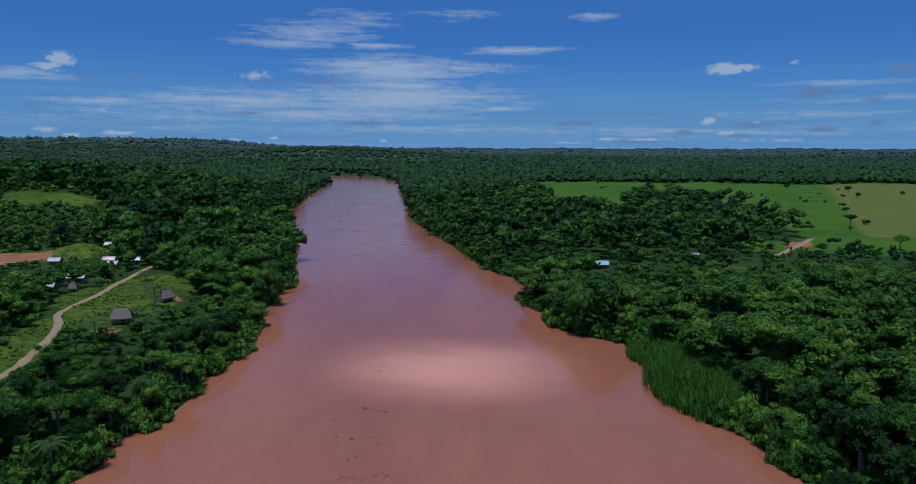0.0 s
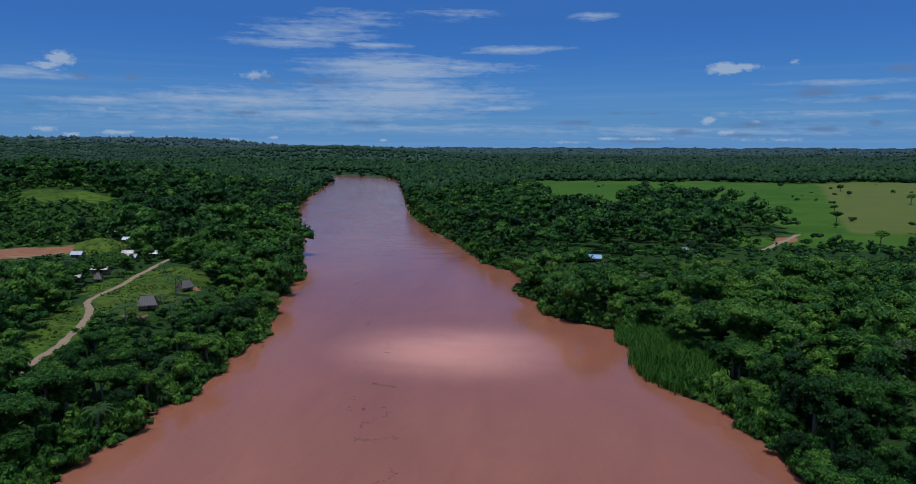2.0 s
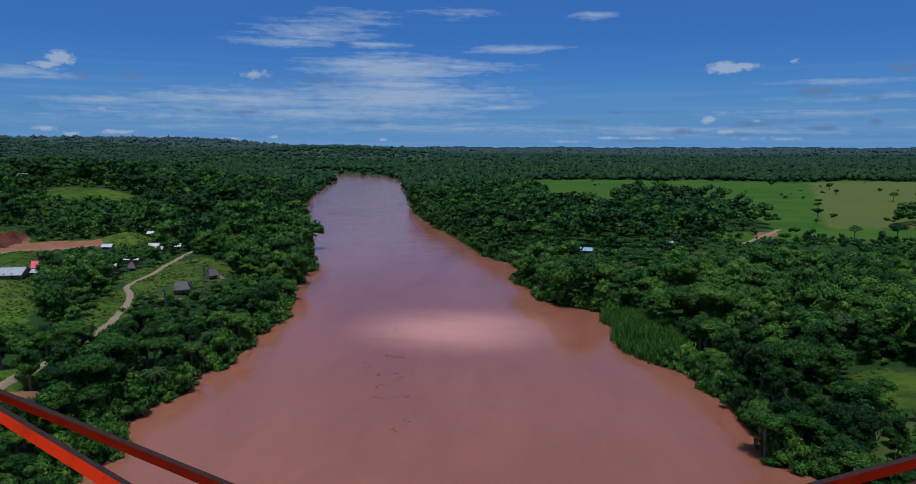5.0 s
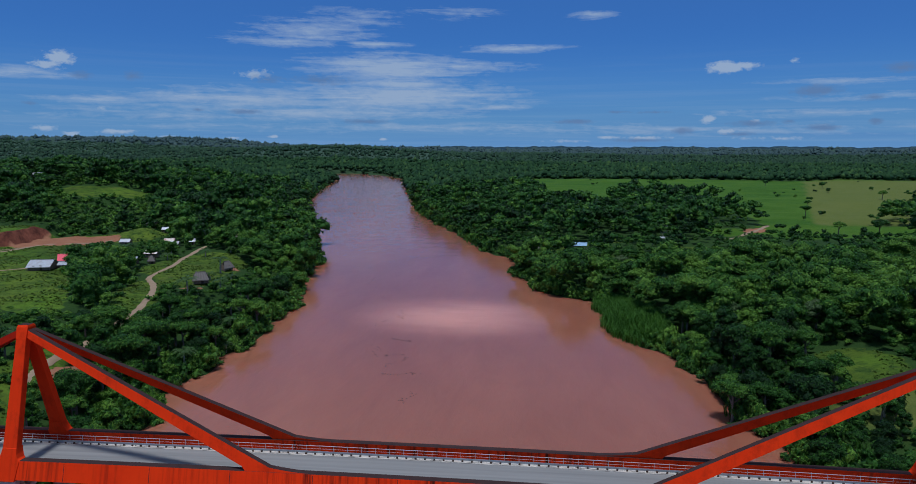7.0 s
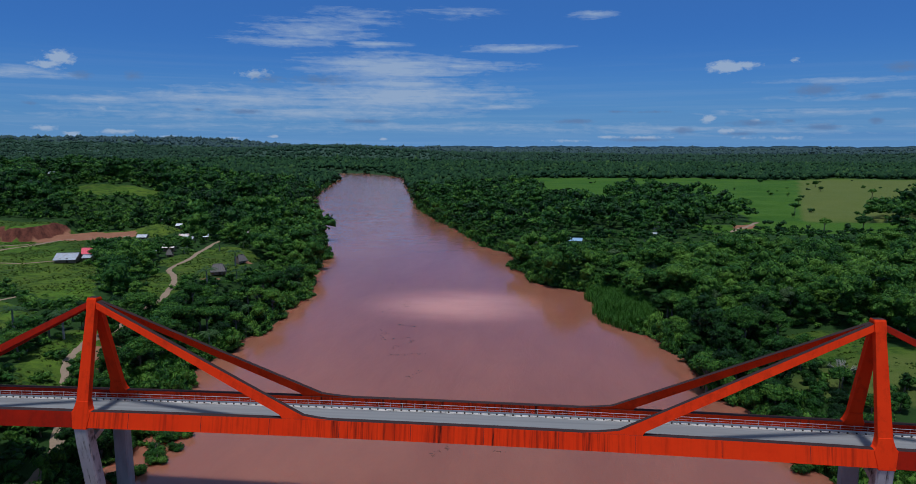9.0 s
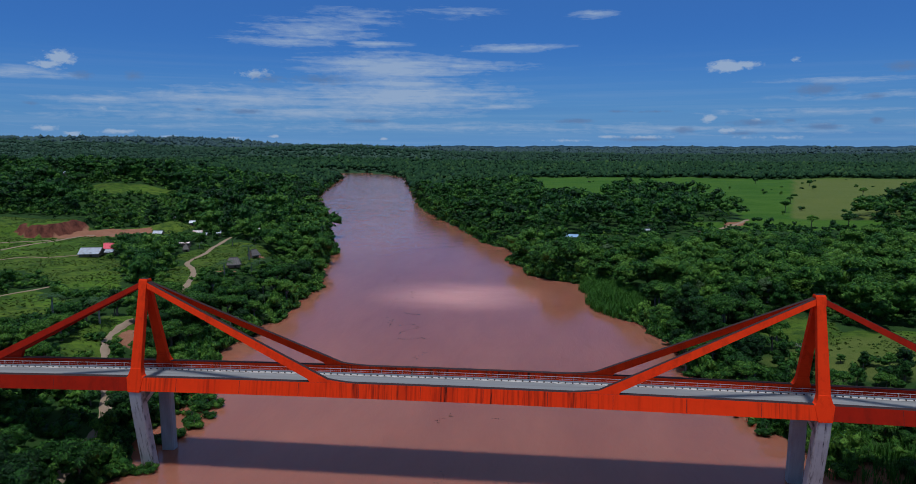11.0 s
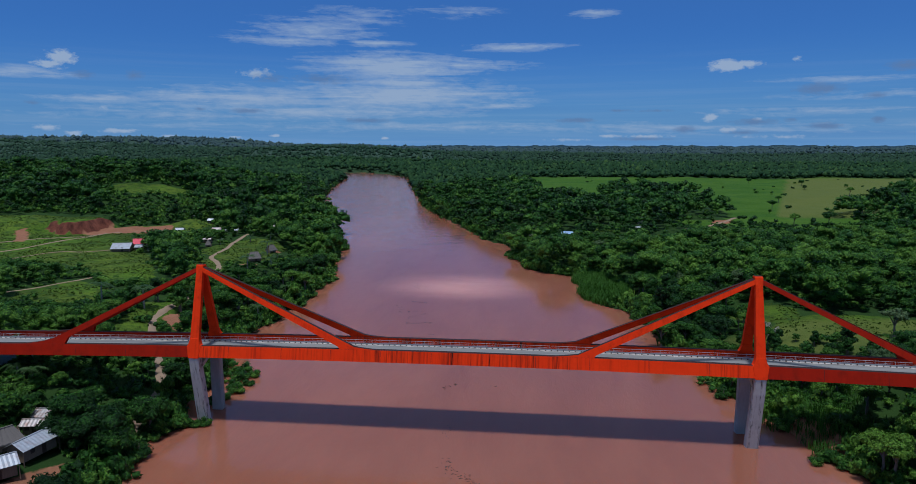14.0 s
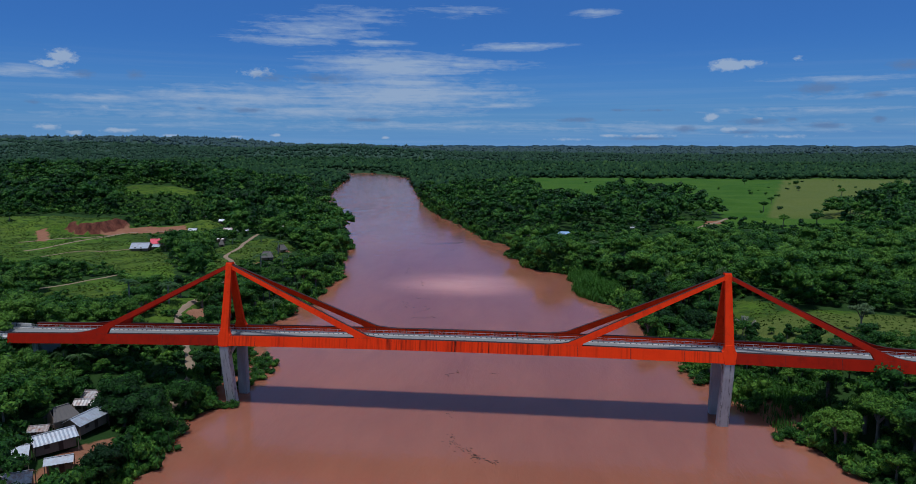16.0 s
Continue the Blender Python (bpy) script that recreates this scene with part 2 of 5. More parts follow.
k = Mat("land", 0.95, 0.1)
under = k.mix(k.noise(0.12, 6), (0.012, 0.032, 0.008), (0.034, 0.074, 0.015))
# far floor carries the same pale bluish haze in its colour
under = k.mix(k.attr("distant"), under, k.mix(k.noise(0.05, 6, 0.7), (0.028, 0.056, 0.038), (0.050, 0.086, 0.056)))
grass = k.mix(k.ramp(k.noise(0.03, 7, 0.65), 0.35, 0.65), (0.036, 0.072, 0.009), (0.100, 0.148, 0.017))
grass = k.mix(k.ramp(k.noise(0.018, 4, 0.6), 0.50, 0.66), grass, (0.080, 0.150, 0.014))
grass = k.mix(k.ramp(k.noise(0.22, 6, 0.72, (1, 1.6, 1)), 0.44, 0.66), grass, (0.018, 0.046, 0.009))
grass = k.mix(k.ramp(k.noise(0.09, 5, 0.6), 0.60, 0.78), grass, (0.085, 0.088, 0.030))
lush = k.mix(k.ramp(k.noise(0.02, 7, 0.68, (1, 1.5, 1)), 0.35, 0.65), (0.030, 0.086, 0.007), (0.060, 0.124, 0.012))
lush = k.mix(k.ramp(k.noise(0.3, 5, 0.7), 0.55, 0.8), lush, (0.024, 0.062, 0.007))
dry = k.mix(k.noise(0.05, 6, 0.65), (0.074, 0.106, 0.018), (0.120, 0.138, 0.034))
earth = k.mix(k.noise(0.15, 6, 0.65), (0.17, 0.065, 0.036), (0.33, 0.165, 0.095))
edge = k.math("MULTIPLY", k.math("SUBTRACT", k.noise(0.18, 5, 0.65), 0.5), 0.9)
col = k.mix(k.ramp(k.math("ADD", k.attr("meadow"), edge), 0.4, 0.6), under, grass)
col = k.mix(k.ramp(k.math("ADD", k.attr("pasture"), k.math("MULTIPLY", edge, 0.4)), 0.4, 0.6), col, lush)
col = k.mix(k.ramp(k.math("ADD", k.attr("dry"), k.math("MULTIPLY", edge, 1.1)), 0.25, 0.85), col, dry)
col = k.mix(k.ramp(k.math("ADD", k.attr("bare"), edge), 0.45, 0.6), col, earth)
raw_clay = k.mix(k.ramp(k.noise(0.3, 6, 0.7, (1, 1, 0.4)), 0.35, 0.65), (0.050, 0.017, 0.012), (0.150, 0.052, 0.032))
col = k.mix(k.ramp(k.math("ADD", k.attr("clay"), k.math("MULTIPLY", edge, 0.5)), 0.4, 0.65), col, raw_clay)
k.color(col).bump(k.noise(0.8, 6, 0.7), 0.8, 0.6)
LAND = k.m

k = Mat("dirt_road", 0.95, 0.1)
k.color(k.mix(k.noise(0.5, 6, 0.65), (0.19, 0.135, 0.088), (0.33, 0.245, 0.17))).bump(k.noise(2.0, 5), 0.5, 0.1)
ROAD = k.m

k = Mat("muddy_water", 0.10, 0.5)
k.b.subsurface_method = "BURLEY"
k.b.inputs["Subsurface Weight"].default_value = 0.6
k.b.inputs["Subsurface Radius"].default_value = (1.0, 0.6, 0.5)
k.b.inputs["Subsurface Scale"].default_value = 1.6
k.b.inputs["IOR"].default_value = 1.33
k.b.inputs["Specular IOR Level"].default_value = 0.6
big = k.noise(0.012, 5, 0.55, (1.6, 0.6, 1), 0.8)
swirl = k.noise(0.06, 5, 0.6, (1.4, 0.5, 1), 1.2)
silt = k.mix(k.ramp(k.math("MULTIPLY_ADD", swirl, 0.35, big), 0.45, 0.95), (0.222, 0.081, 0.050), (0.302, 0.117, 0.070))
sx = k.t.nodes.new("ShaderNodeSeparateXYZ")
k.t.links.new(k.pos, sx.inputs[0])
# soft oval of sunlight on the river, put into the water colour
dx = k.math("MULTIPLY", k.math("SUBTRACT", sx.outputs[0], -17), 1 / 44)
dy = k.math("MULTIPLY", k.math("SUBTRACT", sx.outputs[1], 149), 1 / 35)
sunlit_patch = k.math("SUBTRACT", 1.0, k.math("ADD", k.math("MULTIPLY", dx, dx), k.math("MULTIPLY", dy, dy)), 0, True)
sunlit_patch = k.math("MULTIPLY", k.math("MULTIPLY", sunlit_patch, sunlit_patch), k.ramp(k.noise(0.03, 4, 0.6, (0.6, 1.6, 1)), -0.1, 0.60))
k.color(k.mix(sunlit_patch, silt, (0.60, 0.27, 0.18)))
rip = k.math("MULTIPLY_ADD", k.noise(0.9, 4, 0.6, (1, 0.6, 1)), 1.0, k.math("MULTIPLY", k.noise(0.10, 4, 0.6, (1.2, 0.5, 1), 1.0), 2.0))
rip = k.math("MULTIPLY_ADD", k.noise(0.22, 4, 0.65, (1, 0.35, 1), 0.8), 2.2, rip)
rapid = k.ramp(sx.outputs[1], 170, 480)
rip = k.math("MULTIPLY_ADD", k.math("MULTIPLY", k.noise(0.10, 5, 0.7, (0.55, 0.8, 1), 1.5), rapid), 9.0, rip)
k.bump(rip, 0.15, 0.28)
WATER = k.m

def red_paint(name, lo, hi, dirt, streaks=0.95):
    k = Mat(name, 0.7, 0.06)
    runs = k.ramp(k.noise(2.2, 4, 0.6, (1, 0.03, 0.03)), 0.46, 0.68)
    wide = k.ramp(k.noise(0.16, 5, 0.65, (1, 0.3, 0.2)), 0.44, 0.66)
    sx = k.t.nodes.new("ShaderNodeSeparateXYZ")
    k.t.links.new(k.pos, sx.inputs[0])
    middle = k.math("SUBTRACT", 1.0, k.math("MULTIPLY", k.math("ABSOLUTE", sx.outputs[0]), 1 / 38), 0, True)
    patch = k.math("MULTIPLY", k.ramp(k.noise(0.55, 5, 0.65, (1, 0.1, 0.12)), 0.46, 0.60), middle)
    grime = k.math("MULTIPLY", runs, k.math("MULTIPLY_ADD", wide, 0.8, k.math("MULTIPLY", middle, 0.35)), 0, True)
    grime = k.math("ADD", grime, k.math("MULTIPLY", k.math("MULTIPLY", patch, k.math("MULTIPLY_ADD", runs, 0.7, 0.3)), 0.9), 0, True)
    blot = k.math("MULTIPLY", k.ramp(k.noise(0.5, 6, 0.7, (1, 1, 0.7)), 0.50, 0.75), dirt)
    fade = k.mix(k.noise(0.25, 5, 0.6), lo, hi)
    fade = k.mix(blot, fade, (0.12, 0.012, 0.006))
    return k.color(k.mix(k.math("MULTIPLY", grime, streaks), fade, (0.05, 0.010, 0.006))).bump(k.noise(6, 4), 0.1, 0.02).m


PAINT = red_paint("red_paint", (0.70, 0.030, 0.003), (0.84, 0.050, 0.004), 0.12)
PAINT_CLEAN = red_paint("clean_red_paint", (0.66, 0.028, 0.003), (0.82, 0.048, 0.004), 0.45, 0.25)
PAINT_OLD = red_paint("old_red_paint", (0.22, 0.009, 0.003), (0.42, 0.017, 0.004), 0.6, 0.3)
k = Mat("weathered_top", 0.9, 0.05)
k.color(k.mix(k.noise(0.8, 6, 0.65), (0.024, 0.015, 0.015), (0.062, 0.036, 0.034))).bump(k.noise(5, 4), 0.2, 0.02)
CAP = k.m
k = Mat("stained_concrete", 0.9, 0.1)
stain = k.math("MULTIPLY", k.ramp(k.noise(1.9, 5, 0.7, (1.3, 0.12, 0.07)), 0.53, 0.63), 0.93)
stain = k.math("MULTIPLY", stain, k.ramp(k.noise(0.35, 4, 0.6), 0.38, 0.55))
k.color(k.mix(stain, k.mix(k.noise(0.6, 5), (0.40, 0.40, 0.38), (0.60, 0.60, 0.57)), (0.05, 0.048, 0.045))).bump(k.noise(4, 5), 0.3, 0.03)
CONCRETE = k.m
k = Mat("pale_concrete", 0.9, 0.1)
k.color(k.mix(k.ramp(k.noise(0.8, 6, 0.65, (1, 0.5, 0.25)), 0.3, 0.7), (0.30, 0.30, 0.29), (0.42, 0.42, 0.40))).bump(k.noise(4, 5), 0.3, 0.03)
CONCRETE_CLEAN = k.m
k = Mat("asphalt", 0.9, 0.2)
lane = k.noise(0.4, 5, 0.6, (0.05, 2.2, 1))
k.color(k.mix(k.ramp(lane, 0.35, 0.7), (0.175, 0.175, 0.170), (0.245, 0.242, 0.232))).bump(k.noise(20, 3), 0.2, 0.01)
ASPHALT = k.m
k = Mat("curb_sand", 0.95, 0.1)
SAND = k.color(k.mix(k.ramp(k.noise(0.5, 6, 0.75, (1, 3, 1)), 0.42, 0.62), (0.20, 0.195, 0.185), (0.56, 0.52, 0.46))).m
k = Mat("galvanised_steel", 0.45, 0.5, 0.7)
STEEL = k.color(k.mix(k.noise(1.5, 4), (0.32, 0.36, 0.40), (0.52, 0.55, 0.58))).m
k = Mat("white_pipe", 0.5, 0.4)
PIPE = k.color(k.mix(k.noise(2.5, 4), (0.38, 0.38, 0.38), (0.62, 0.60, 0.58))).m


def sheet(name, a, b, rust):
    q = Mat(name, 0.4, 0.5, 0.4)
    q.color(q.mix(q.math("MULTIPLY", q.ramp(q.noise(0.9, 5, 0.65), 0.45, 0.7), rust), q.mix(q.noise(1.5, 4), a, b), (0.24, 0.10, 0.06)))
    return q.m


TIN = sheet("tin_sheet", (0.32, 0.35, 0.38), (0.52, 0.55, 0.58), 0.35)
TIN_RUST = sheet("rusty_sheet", (0.36, 0.34, 0.33), (0.52, 0.48, 0.46), 1.0)
TIN_RED = sheet("red_sheet", (0.50, 0.05, 0.08), (0.62, 0.09, 0.12), 0.1)
TIN_BLUE = sheet("blue_sheet", (0.25, 0.42, 0.62), (0.40, 0.56, 0.72), 0.1)
k = Mat("thatch", 0.95, 0.1)
THATCH = k.color(k.mix(k.noise(4, 6, 0.7, (1, 1, 3)), (0.07, 0.065, 0.06), (0.20, 0.18, 0.165))).bump(k.noise(8, 4), 0.7, 0.06).m
k = Mat("board_wall", 0.9, 0.2)
BOARD = k.color(k.mix(k.noise(3, 5, 0.6, (3, 3, 0.3)), (0.12, 0.085, 0.06), (0.27, 0.20, 0.15))).m
k = Mat("wet_wood", 0.7, 0.3)
WOOD = k.color(k.mix(k.noise(3, 5), (0.03, 0.02, 0.016), (0.09, 0.055, 0.04))).m


# ---- mesh helpers ----
def mesh_of(name, verts, faces, mats, tone=None, face_mats=None, smooth=False):
    """A mesh from arrays: faces is one (n, 3 or 4) array or a list of them."""
    me = bpy.data.meshes.new(name)
    groups = faces if isinstance(faces, list) else [faces]
    groups = [np.asarray(g, np.int32) for g in groups if len(g)]
    loops = np.concatenate([g.ravel() for g in groups])
    sizes = np.concatenate([np.full(len(g), g.shape[1], np.int32) for g in groups])
    me.vertices.add(len(verts))
    me.vertices.foreach_set("co", np.asarray(verts, np.float32).ravel())
    me.loops.add(len(loops))
    me.loops.foreach_set("vertex_index", loops)
    me.polygons.add(len(sizes))
    me.polygons.foreach_set("loop_start", np.concatenate([[0], np.cumsum(sizes)[:-1]]).astype(np.int32))
    for m in mats if isinstance(mats, (list, tuple)) else [mats]:
        me.materials.append(m)
    if face_mats is not None:
        me.polygons.foreach_set("material_index", np.asarray(face_mats, np.int32))
    if smooth:
        me.polygons.foreach_set("use_smooth", np.ones(len(sizes), bool))
    if tone is not None:
        for key, val in (tone if isinstance(tone, dict) else {"tone": tone}).items():
            a = me.attributes.new(key, "FLOAT", "POINT")
            a.data.foreach_set("value", np.asarray(val, np.float32))
    me.update(calc_edges=True)
    me.validate()
    return me


def part(name, bm, material, parent, label=""):
    """Links a bmesh (or a mesh) as one object under a thing or a part."""
    if isinstance(bm, bmesh.types.BMesh):
        me = bpy.data.meshes.new(name)
        bmesh.ops.recalc_face_normals(bm, faces=bm.faces)
        bm.to_mesh(me)
        bm.free()
        for m in material if isinstance(material, (list, tuple)) else [material]:
            me.materials.append(m)
    else:
        me = bm
    ob = new(name, me)
    ob.parent = parent
    return tagged(ob, label) if label else ob


def prism(outline, place, offset):
    """A bmesh from a plane outline: place(u, v) gives the near corner, offset the depth."""
    bm = bmesh.new()
    a = [bm.verts.new(place(u, v)) for u, v in outline]
    b = [bm.verts.new(Vector(place(u, v)) + Vector(offset)) for u, v in outline]
    n = len(a)
    bm.faces.new(a)
    bm.faces.new(b[::-1])
    for i in range(n):
        bm.faces.new((a[i], b[i], b[(i + 1) % n], a[(i + 1) % n]))
    return bm


def box(bm, c, s, turn=None):
    m = Matrix.Translation(c) @ (turn or Matrix()) @ Matrix.Diagonal((*s, 1))
    return bmesh.ops.create_cube(bm, size=1, matrix=m)["verts"]


def bar(bm, a, b, w, h=None):
    a, b = Vector(a), Vector(b)
    d = b - a
    m = Matrix.Translation((a + b) / 2) @ d.to_track_quat("Y", "Z").to_matrix().to_4x4() @ Matrix.Diagonal((w, d.length, h or w, 1))
    bmesh.ops.create_cube(bm, size=1, matrix=m)


def tops(bm, limit=0.55):
    """Second material on the faces that look up."""
    bmesh.ops.recalc_face_normals(bm, faces=bm.faces)
    bm.normal_update()
    for f in bm.faces:
        if f.normal.z > limit:
            f.material_index = 1
    return bm


# ---- plan of the land ----
BANK_L = [(-400, -70), (-160, -66), (-60, -61), (-34, -61.5), (-19, -63), (0, -64), (20, -66), (45, -72), (65, -77.5), (90, -76), (105, -72.5), (127, -76), (153, -77),
          (181, -84), (204, -93), (258, -100), (349, -134), (412, -159), (547, -213), (754, -265), (1050, -328), (1135, -362), (1160, -500), (1170, -5000)]
BANK_R = [(-400, 120), (-160, 110), (-60, 88), (-28, 80), (-14, 75), (-2, 72), (10, 68), (24, 62), (74, 54), (100, 50), (115, 44.5), (126, 36), (150, 32), (175, 33),
          (182, 21), (195, 10), (223, 2), (257, 2), (300, -22), (336, -33), (509, -93), (876, -174), (1102, -227), (1245, -302), (1285, -360), (1300, -600), (1310, -5000)]


def bank(rows, y):
    y = np.asarray(y, float)
    return np.interp(y, [r[0] for r in rows], [r[1] for r in rows])


def waves(x, y, size, seed, n=10):
    """Smooth noise about -1 to 1."""
    r = np.random.RandomState(seed)
    out = 0
    for i in range(n):
        a, p, f = r.rand() * 6.283, r.rand() * 6.283, (0.6 + 1.6 * r.rand()) * 6.283 / size
        out = out + np.sin((x * math.cos(a) + y * math.sin(a)) * f + p)
    return out / math.sqrt(n)


def bump_at(x, y, cx, cy, rx, ry, h):
    return h * np.exp(-((x - cx) / rx) ** 2 - ((y - cy) / ry) ** 2)


def step(v, a, b):
    s = np.clip((v - a) / (b - a), 0, 1)
    return s * s * (3 - 2 * s)


def inland(x, y):
    """Metres from the water's edge: positive on land."""
    wob = 2.2 * waves(x, y, 28, 5) * (1 - step(np.abs(y), 500, 900))
    return np.maximum(bank(BANK_L, y) - x, x - bank(BANK_R, y)) + wob - 1.2 * (1 - step(np.abs(y), 250, 500))


def skyline(az):
    """Height of the hills that close the plain, by compass angle."""
    return 46 + 44 * step(-az, 19, 30) + 12 * step(-az, 10, 20) + 2.5 * np.sin(az * 0.7) + 2.2 * np.sin(az * 2.9 + 1) + 1.8 * np.sin(az * 8.3) + 4 * step(az, 6, 22)


def ground(x, y):
    x, y = np.asarray(x, float), np.asarray(y, float)
    d = inland(x, y)
    left = x < (bank(BANK_L, y) + bank(BANK_R, y)) / 2
    far = step(d, 60, 500)
    h = np.where(left, 3.2 * step(d, 0, 9) + 6.5 * step(d, 8, 42) + 2.0 * step(d, 50, 120), 2.0 * step(d, 0, 9) + 5.0 * step(d, 8, 60) + 1.5 * step(d, 60, 300))
    h = h + waves(x, y, 60, 11) * 0.5 * step(d, 5, 60) + waves(x, y, 240, 12) * np.where(left, 5, 1.2) * far
    h = h + bump_at(x, y, -285, 350, 85, 60, 20) + bump_at(x, y, -420, 480, 160, 110, 22)
    wob = 1.6 * waves(x, y, 13, 61)
    raw = step(x, -275, -258)
    h = h + 6.5 * (raw * inside(x + wob, y + wob, PLATEAU, 4.0) + (1 - raw) * inside(x, y, PLATEAU, 26.0)) + bump_at(x, y, -194, 248, 13, 8, 4.5) + bump_at(x, y, -97, 58, 4, 7, 2.0)
    h = h + np.where(left, 1, 0) * step(y, 700, 2200) * (14 + 14 * waves(x, y, 700, 14)) * far
    # far hills
    away, az = np.hypot(x, y), np.degrees(np.arctan2(x, np.maximum(y, 1.0)))
    h = h + bump_at(x, y, -640, 2050, 400, 330, 38) + bump_at(x, y, -1150, 2300, 420, 380, 22) + bump_at(x, y, -60, 2500, 500, 400, 14)
    h = h + step(away, 2300, 4300) * (skyline(az) - np.where(az > -8, 30, 18) + 6 * waves(x, y, 420, 15)) * step(y, 1200, 2200)
    return np.where(d > 0, h, np.maximum(-3.0, d * 0.5))


def oval(x, y, cx, cy, rx, ry, turn=0.0):
    c, s = math.cos(radians(turn)), math.sin(radians(turn))
    u, v = (x - cx) * c + (y - cy) * s, (y - cy) * c - (x - cx) * s
    return step(1.5 - np.hypot(u / rx, v / ry), 0.25, 0.75)


def inside(x, y, corners, soft=4.0):
    """How far inside a many-cornered field: 0 outside, 1 well within, soft metres wide at its edge."""
    x, y = np.asarray(x, float), np.asarray(y, float)
    shape = x.shape
    x, y = np.atleast_1d(x).ravel(), np.atleast_1d(y).ravel()
    out = np.zeros(len(x))
    cx, cy = [c[0] for c in corners], [c[1] for c in corners]
    near = np.flatnonzero((x > min(cx) - soft) & (x < max(cx) + soft) & (y > min(cy) - soft) & (y < max(cy) + soft))
    if len(near):
        px, py = x[near], y[near]
        best, odd = np.full(len(px), 1e9), np.zeros(len(px), bool)
        for (ax, ay), (bx, by) in zip(corners, corners[1:] + corners[:1]):
            t = np.clip(((px - ax) * (bx - ax) + (py - ay) * (by - ay)) / ((bx - ax) ** 2 + (by - ay) ** 2), 0, 1)
            best = np.minimum(best, np.hypot(px - ax - t * (bx - ax), py - ay - t * (by - ay)))
            if ay != by:
                odd ^= ((ay > py) != (by > py)) & (px < (bx - ax) * (py - ay) / (by - ay) + ax)
        out[near] = step(np.where(odd, best, -best), -soft / 2, soft / 2)
    return out.reshape(shape)


FIELDS = {  # open ground on the village side
    "terrace": [(-345, 226), (-300, 233), (-276, 232), (-252, 235), (-238, 236), (-226, 246), (-208, 252), (-192, 262), (-180, 256), (-186, 236), (-202, 226), (-208, 205), (-196, 186), (-188, 172), (-174, 158), (-166, 152), (-150, 128), (-133, 102), (-143, 97), (-162, 107), (-186, 122), (-212, 127), (-226, 118), (-270, 150), (-345, 215)],
    "low_meadow": [(-168, 72), (-168, 80), (-161, 93), (-150, 91), (-140, 83), (-134, 68), (-144, 57), (-158, 56)],
    "hut_field": [(-139, 160), (-131, 150), (-124, 141), (-112, 142), (-110, 156), (-114, 180), (-118, 205), (-127, 213), (-141, 217), (-148, 206), (-153, 170)],
    "roadside": [(-107, 98), (-112, 118), (-120, 134), (-130, 147), (-140, 152), (-134, 132), (-126, 115), (-118, 98)],
    "road_bend": [(-88, 22), (-93, 36), (-97, 44), (-100, 52), (-103, 62), (-106, 76), (-115, 68), (-113, 48), (-105, 34), (-96, 24)],
    "hill_meadow": [(-306, 324), (-298, 334), (-268, 339), (-234, 335), (-246, 322), (-275, 316)],
    "hill_clearing": [(-428, 462), (-408, 468), (-368, 424), (-372, 410), (-406, 424)],
}
PLATEAU = [(-345, 205), (-292, 205), (-262, 214), (-256, 208), (-250, 206), (-244, 208), (-240, 215), (-240, 228), (-243, 244), (-252, 266), (-300, 280), (-345, 272)]
SAND_FLAT = [(-234, 205), (-224, 208), (-214, 212), (-206, 222), (-200, 236), (-208, 247), (-230, 243), (-240, 226), (-243, 212)]
SCAR = [(-279, 206), (-273, 209), (-247, 176), (-252, 174)]

TRACKS = {  # centre lines of the dirt roads, with width
    "village_road": (2.2, [(-71, -13), (-73, -2), (-77, 9), (-86, 24), (-95, 37), (-101, 46), (-105, 55), (-107, 66), (-108.5, 80), (-110, 94), (-112.5, 106), (-116, 118), (-121, 131), (-129, 145), (-136, 154), (-138, 163), (-141, 181), (-146, 198), (-149, 212), (-152, 231)]),
    "side_track": (0.8, [(-174, 64), (-166, 76), (-161, 88), (-157, 99)]),
    "house_track": (0.6, [(-188, 158), (-197, 152), (-210, 151), (-219, 138), (-217, 123)]),
    "hill_track": (1.5, [(-205, 236), (-215, 218), (-226, 208), (-230, 194), (-233, 178), (-238, 163), (-243, 152)]),
    "branch_track": (0.8, [(-226, 208), (-236, 197), (-241, 187), (-250, 178), (-262, 172)]),
    "farm_track": (3.0, [(112, 300), (124, 314), (136, 330), (148, 348), (160, 366)]),
}


def near_track(x, y):
    best = np.full(np.shape(x), 1e9)
    for w, line in TRACKS.values():
        for (ax, ay), (bx, by) in zip(line[:-1], line[1:]):
            t = np.clip(((x - ax) * (bx - ax) + (y - ay) * (by - ay)) / ((bx - ax) ** 2 + (by - ay) ** 2), 0, 1)
            best = np.minimum(best, np.hypot(x - ax - t * (bx - ax), y - ay - t * (by - ay)) - w / 2)
    return best


def pasture(x, y):
    """The wide grazed field, 0 to 1."""
    start = np.where(x < 115, 455.0, 325.0)
    big = step(y, start - 12, start + 12) * (1 - step(y, 935, 965)) * step(x, -25 + (950 - y) * 0.10, -5 + (950 - y) * 0.10)
    big = big * (1 - oval(x, y, 124, 490, 42, 140, 6)) * (1 - 0.9 * oval(x, y, 470, 620, 110, 22, 8)) * (1 - step(x - 296 - (y - 480) * 0.80, 0, 25) * (1 - step(y, 560, 600)))
    return np.maximum(big, oval(x, y, 200, 345, 60, 26, 15))


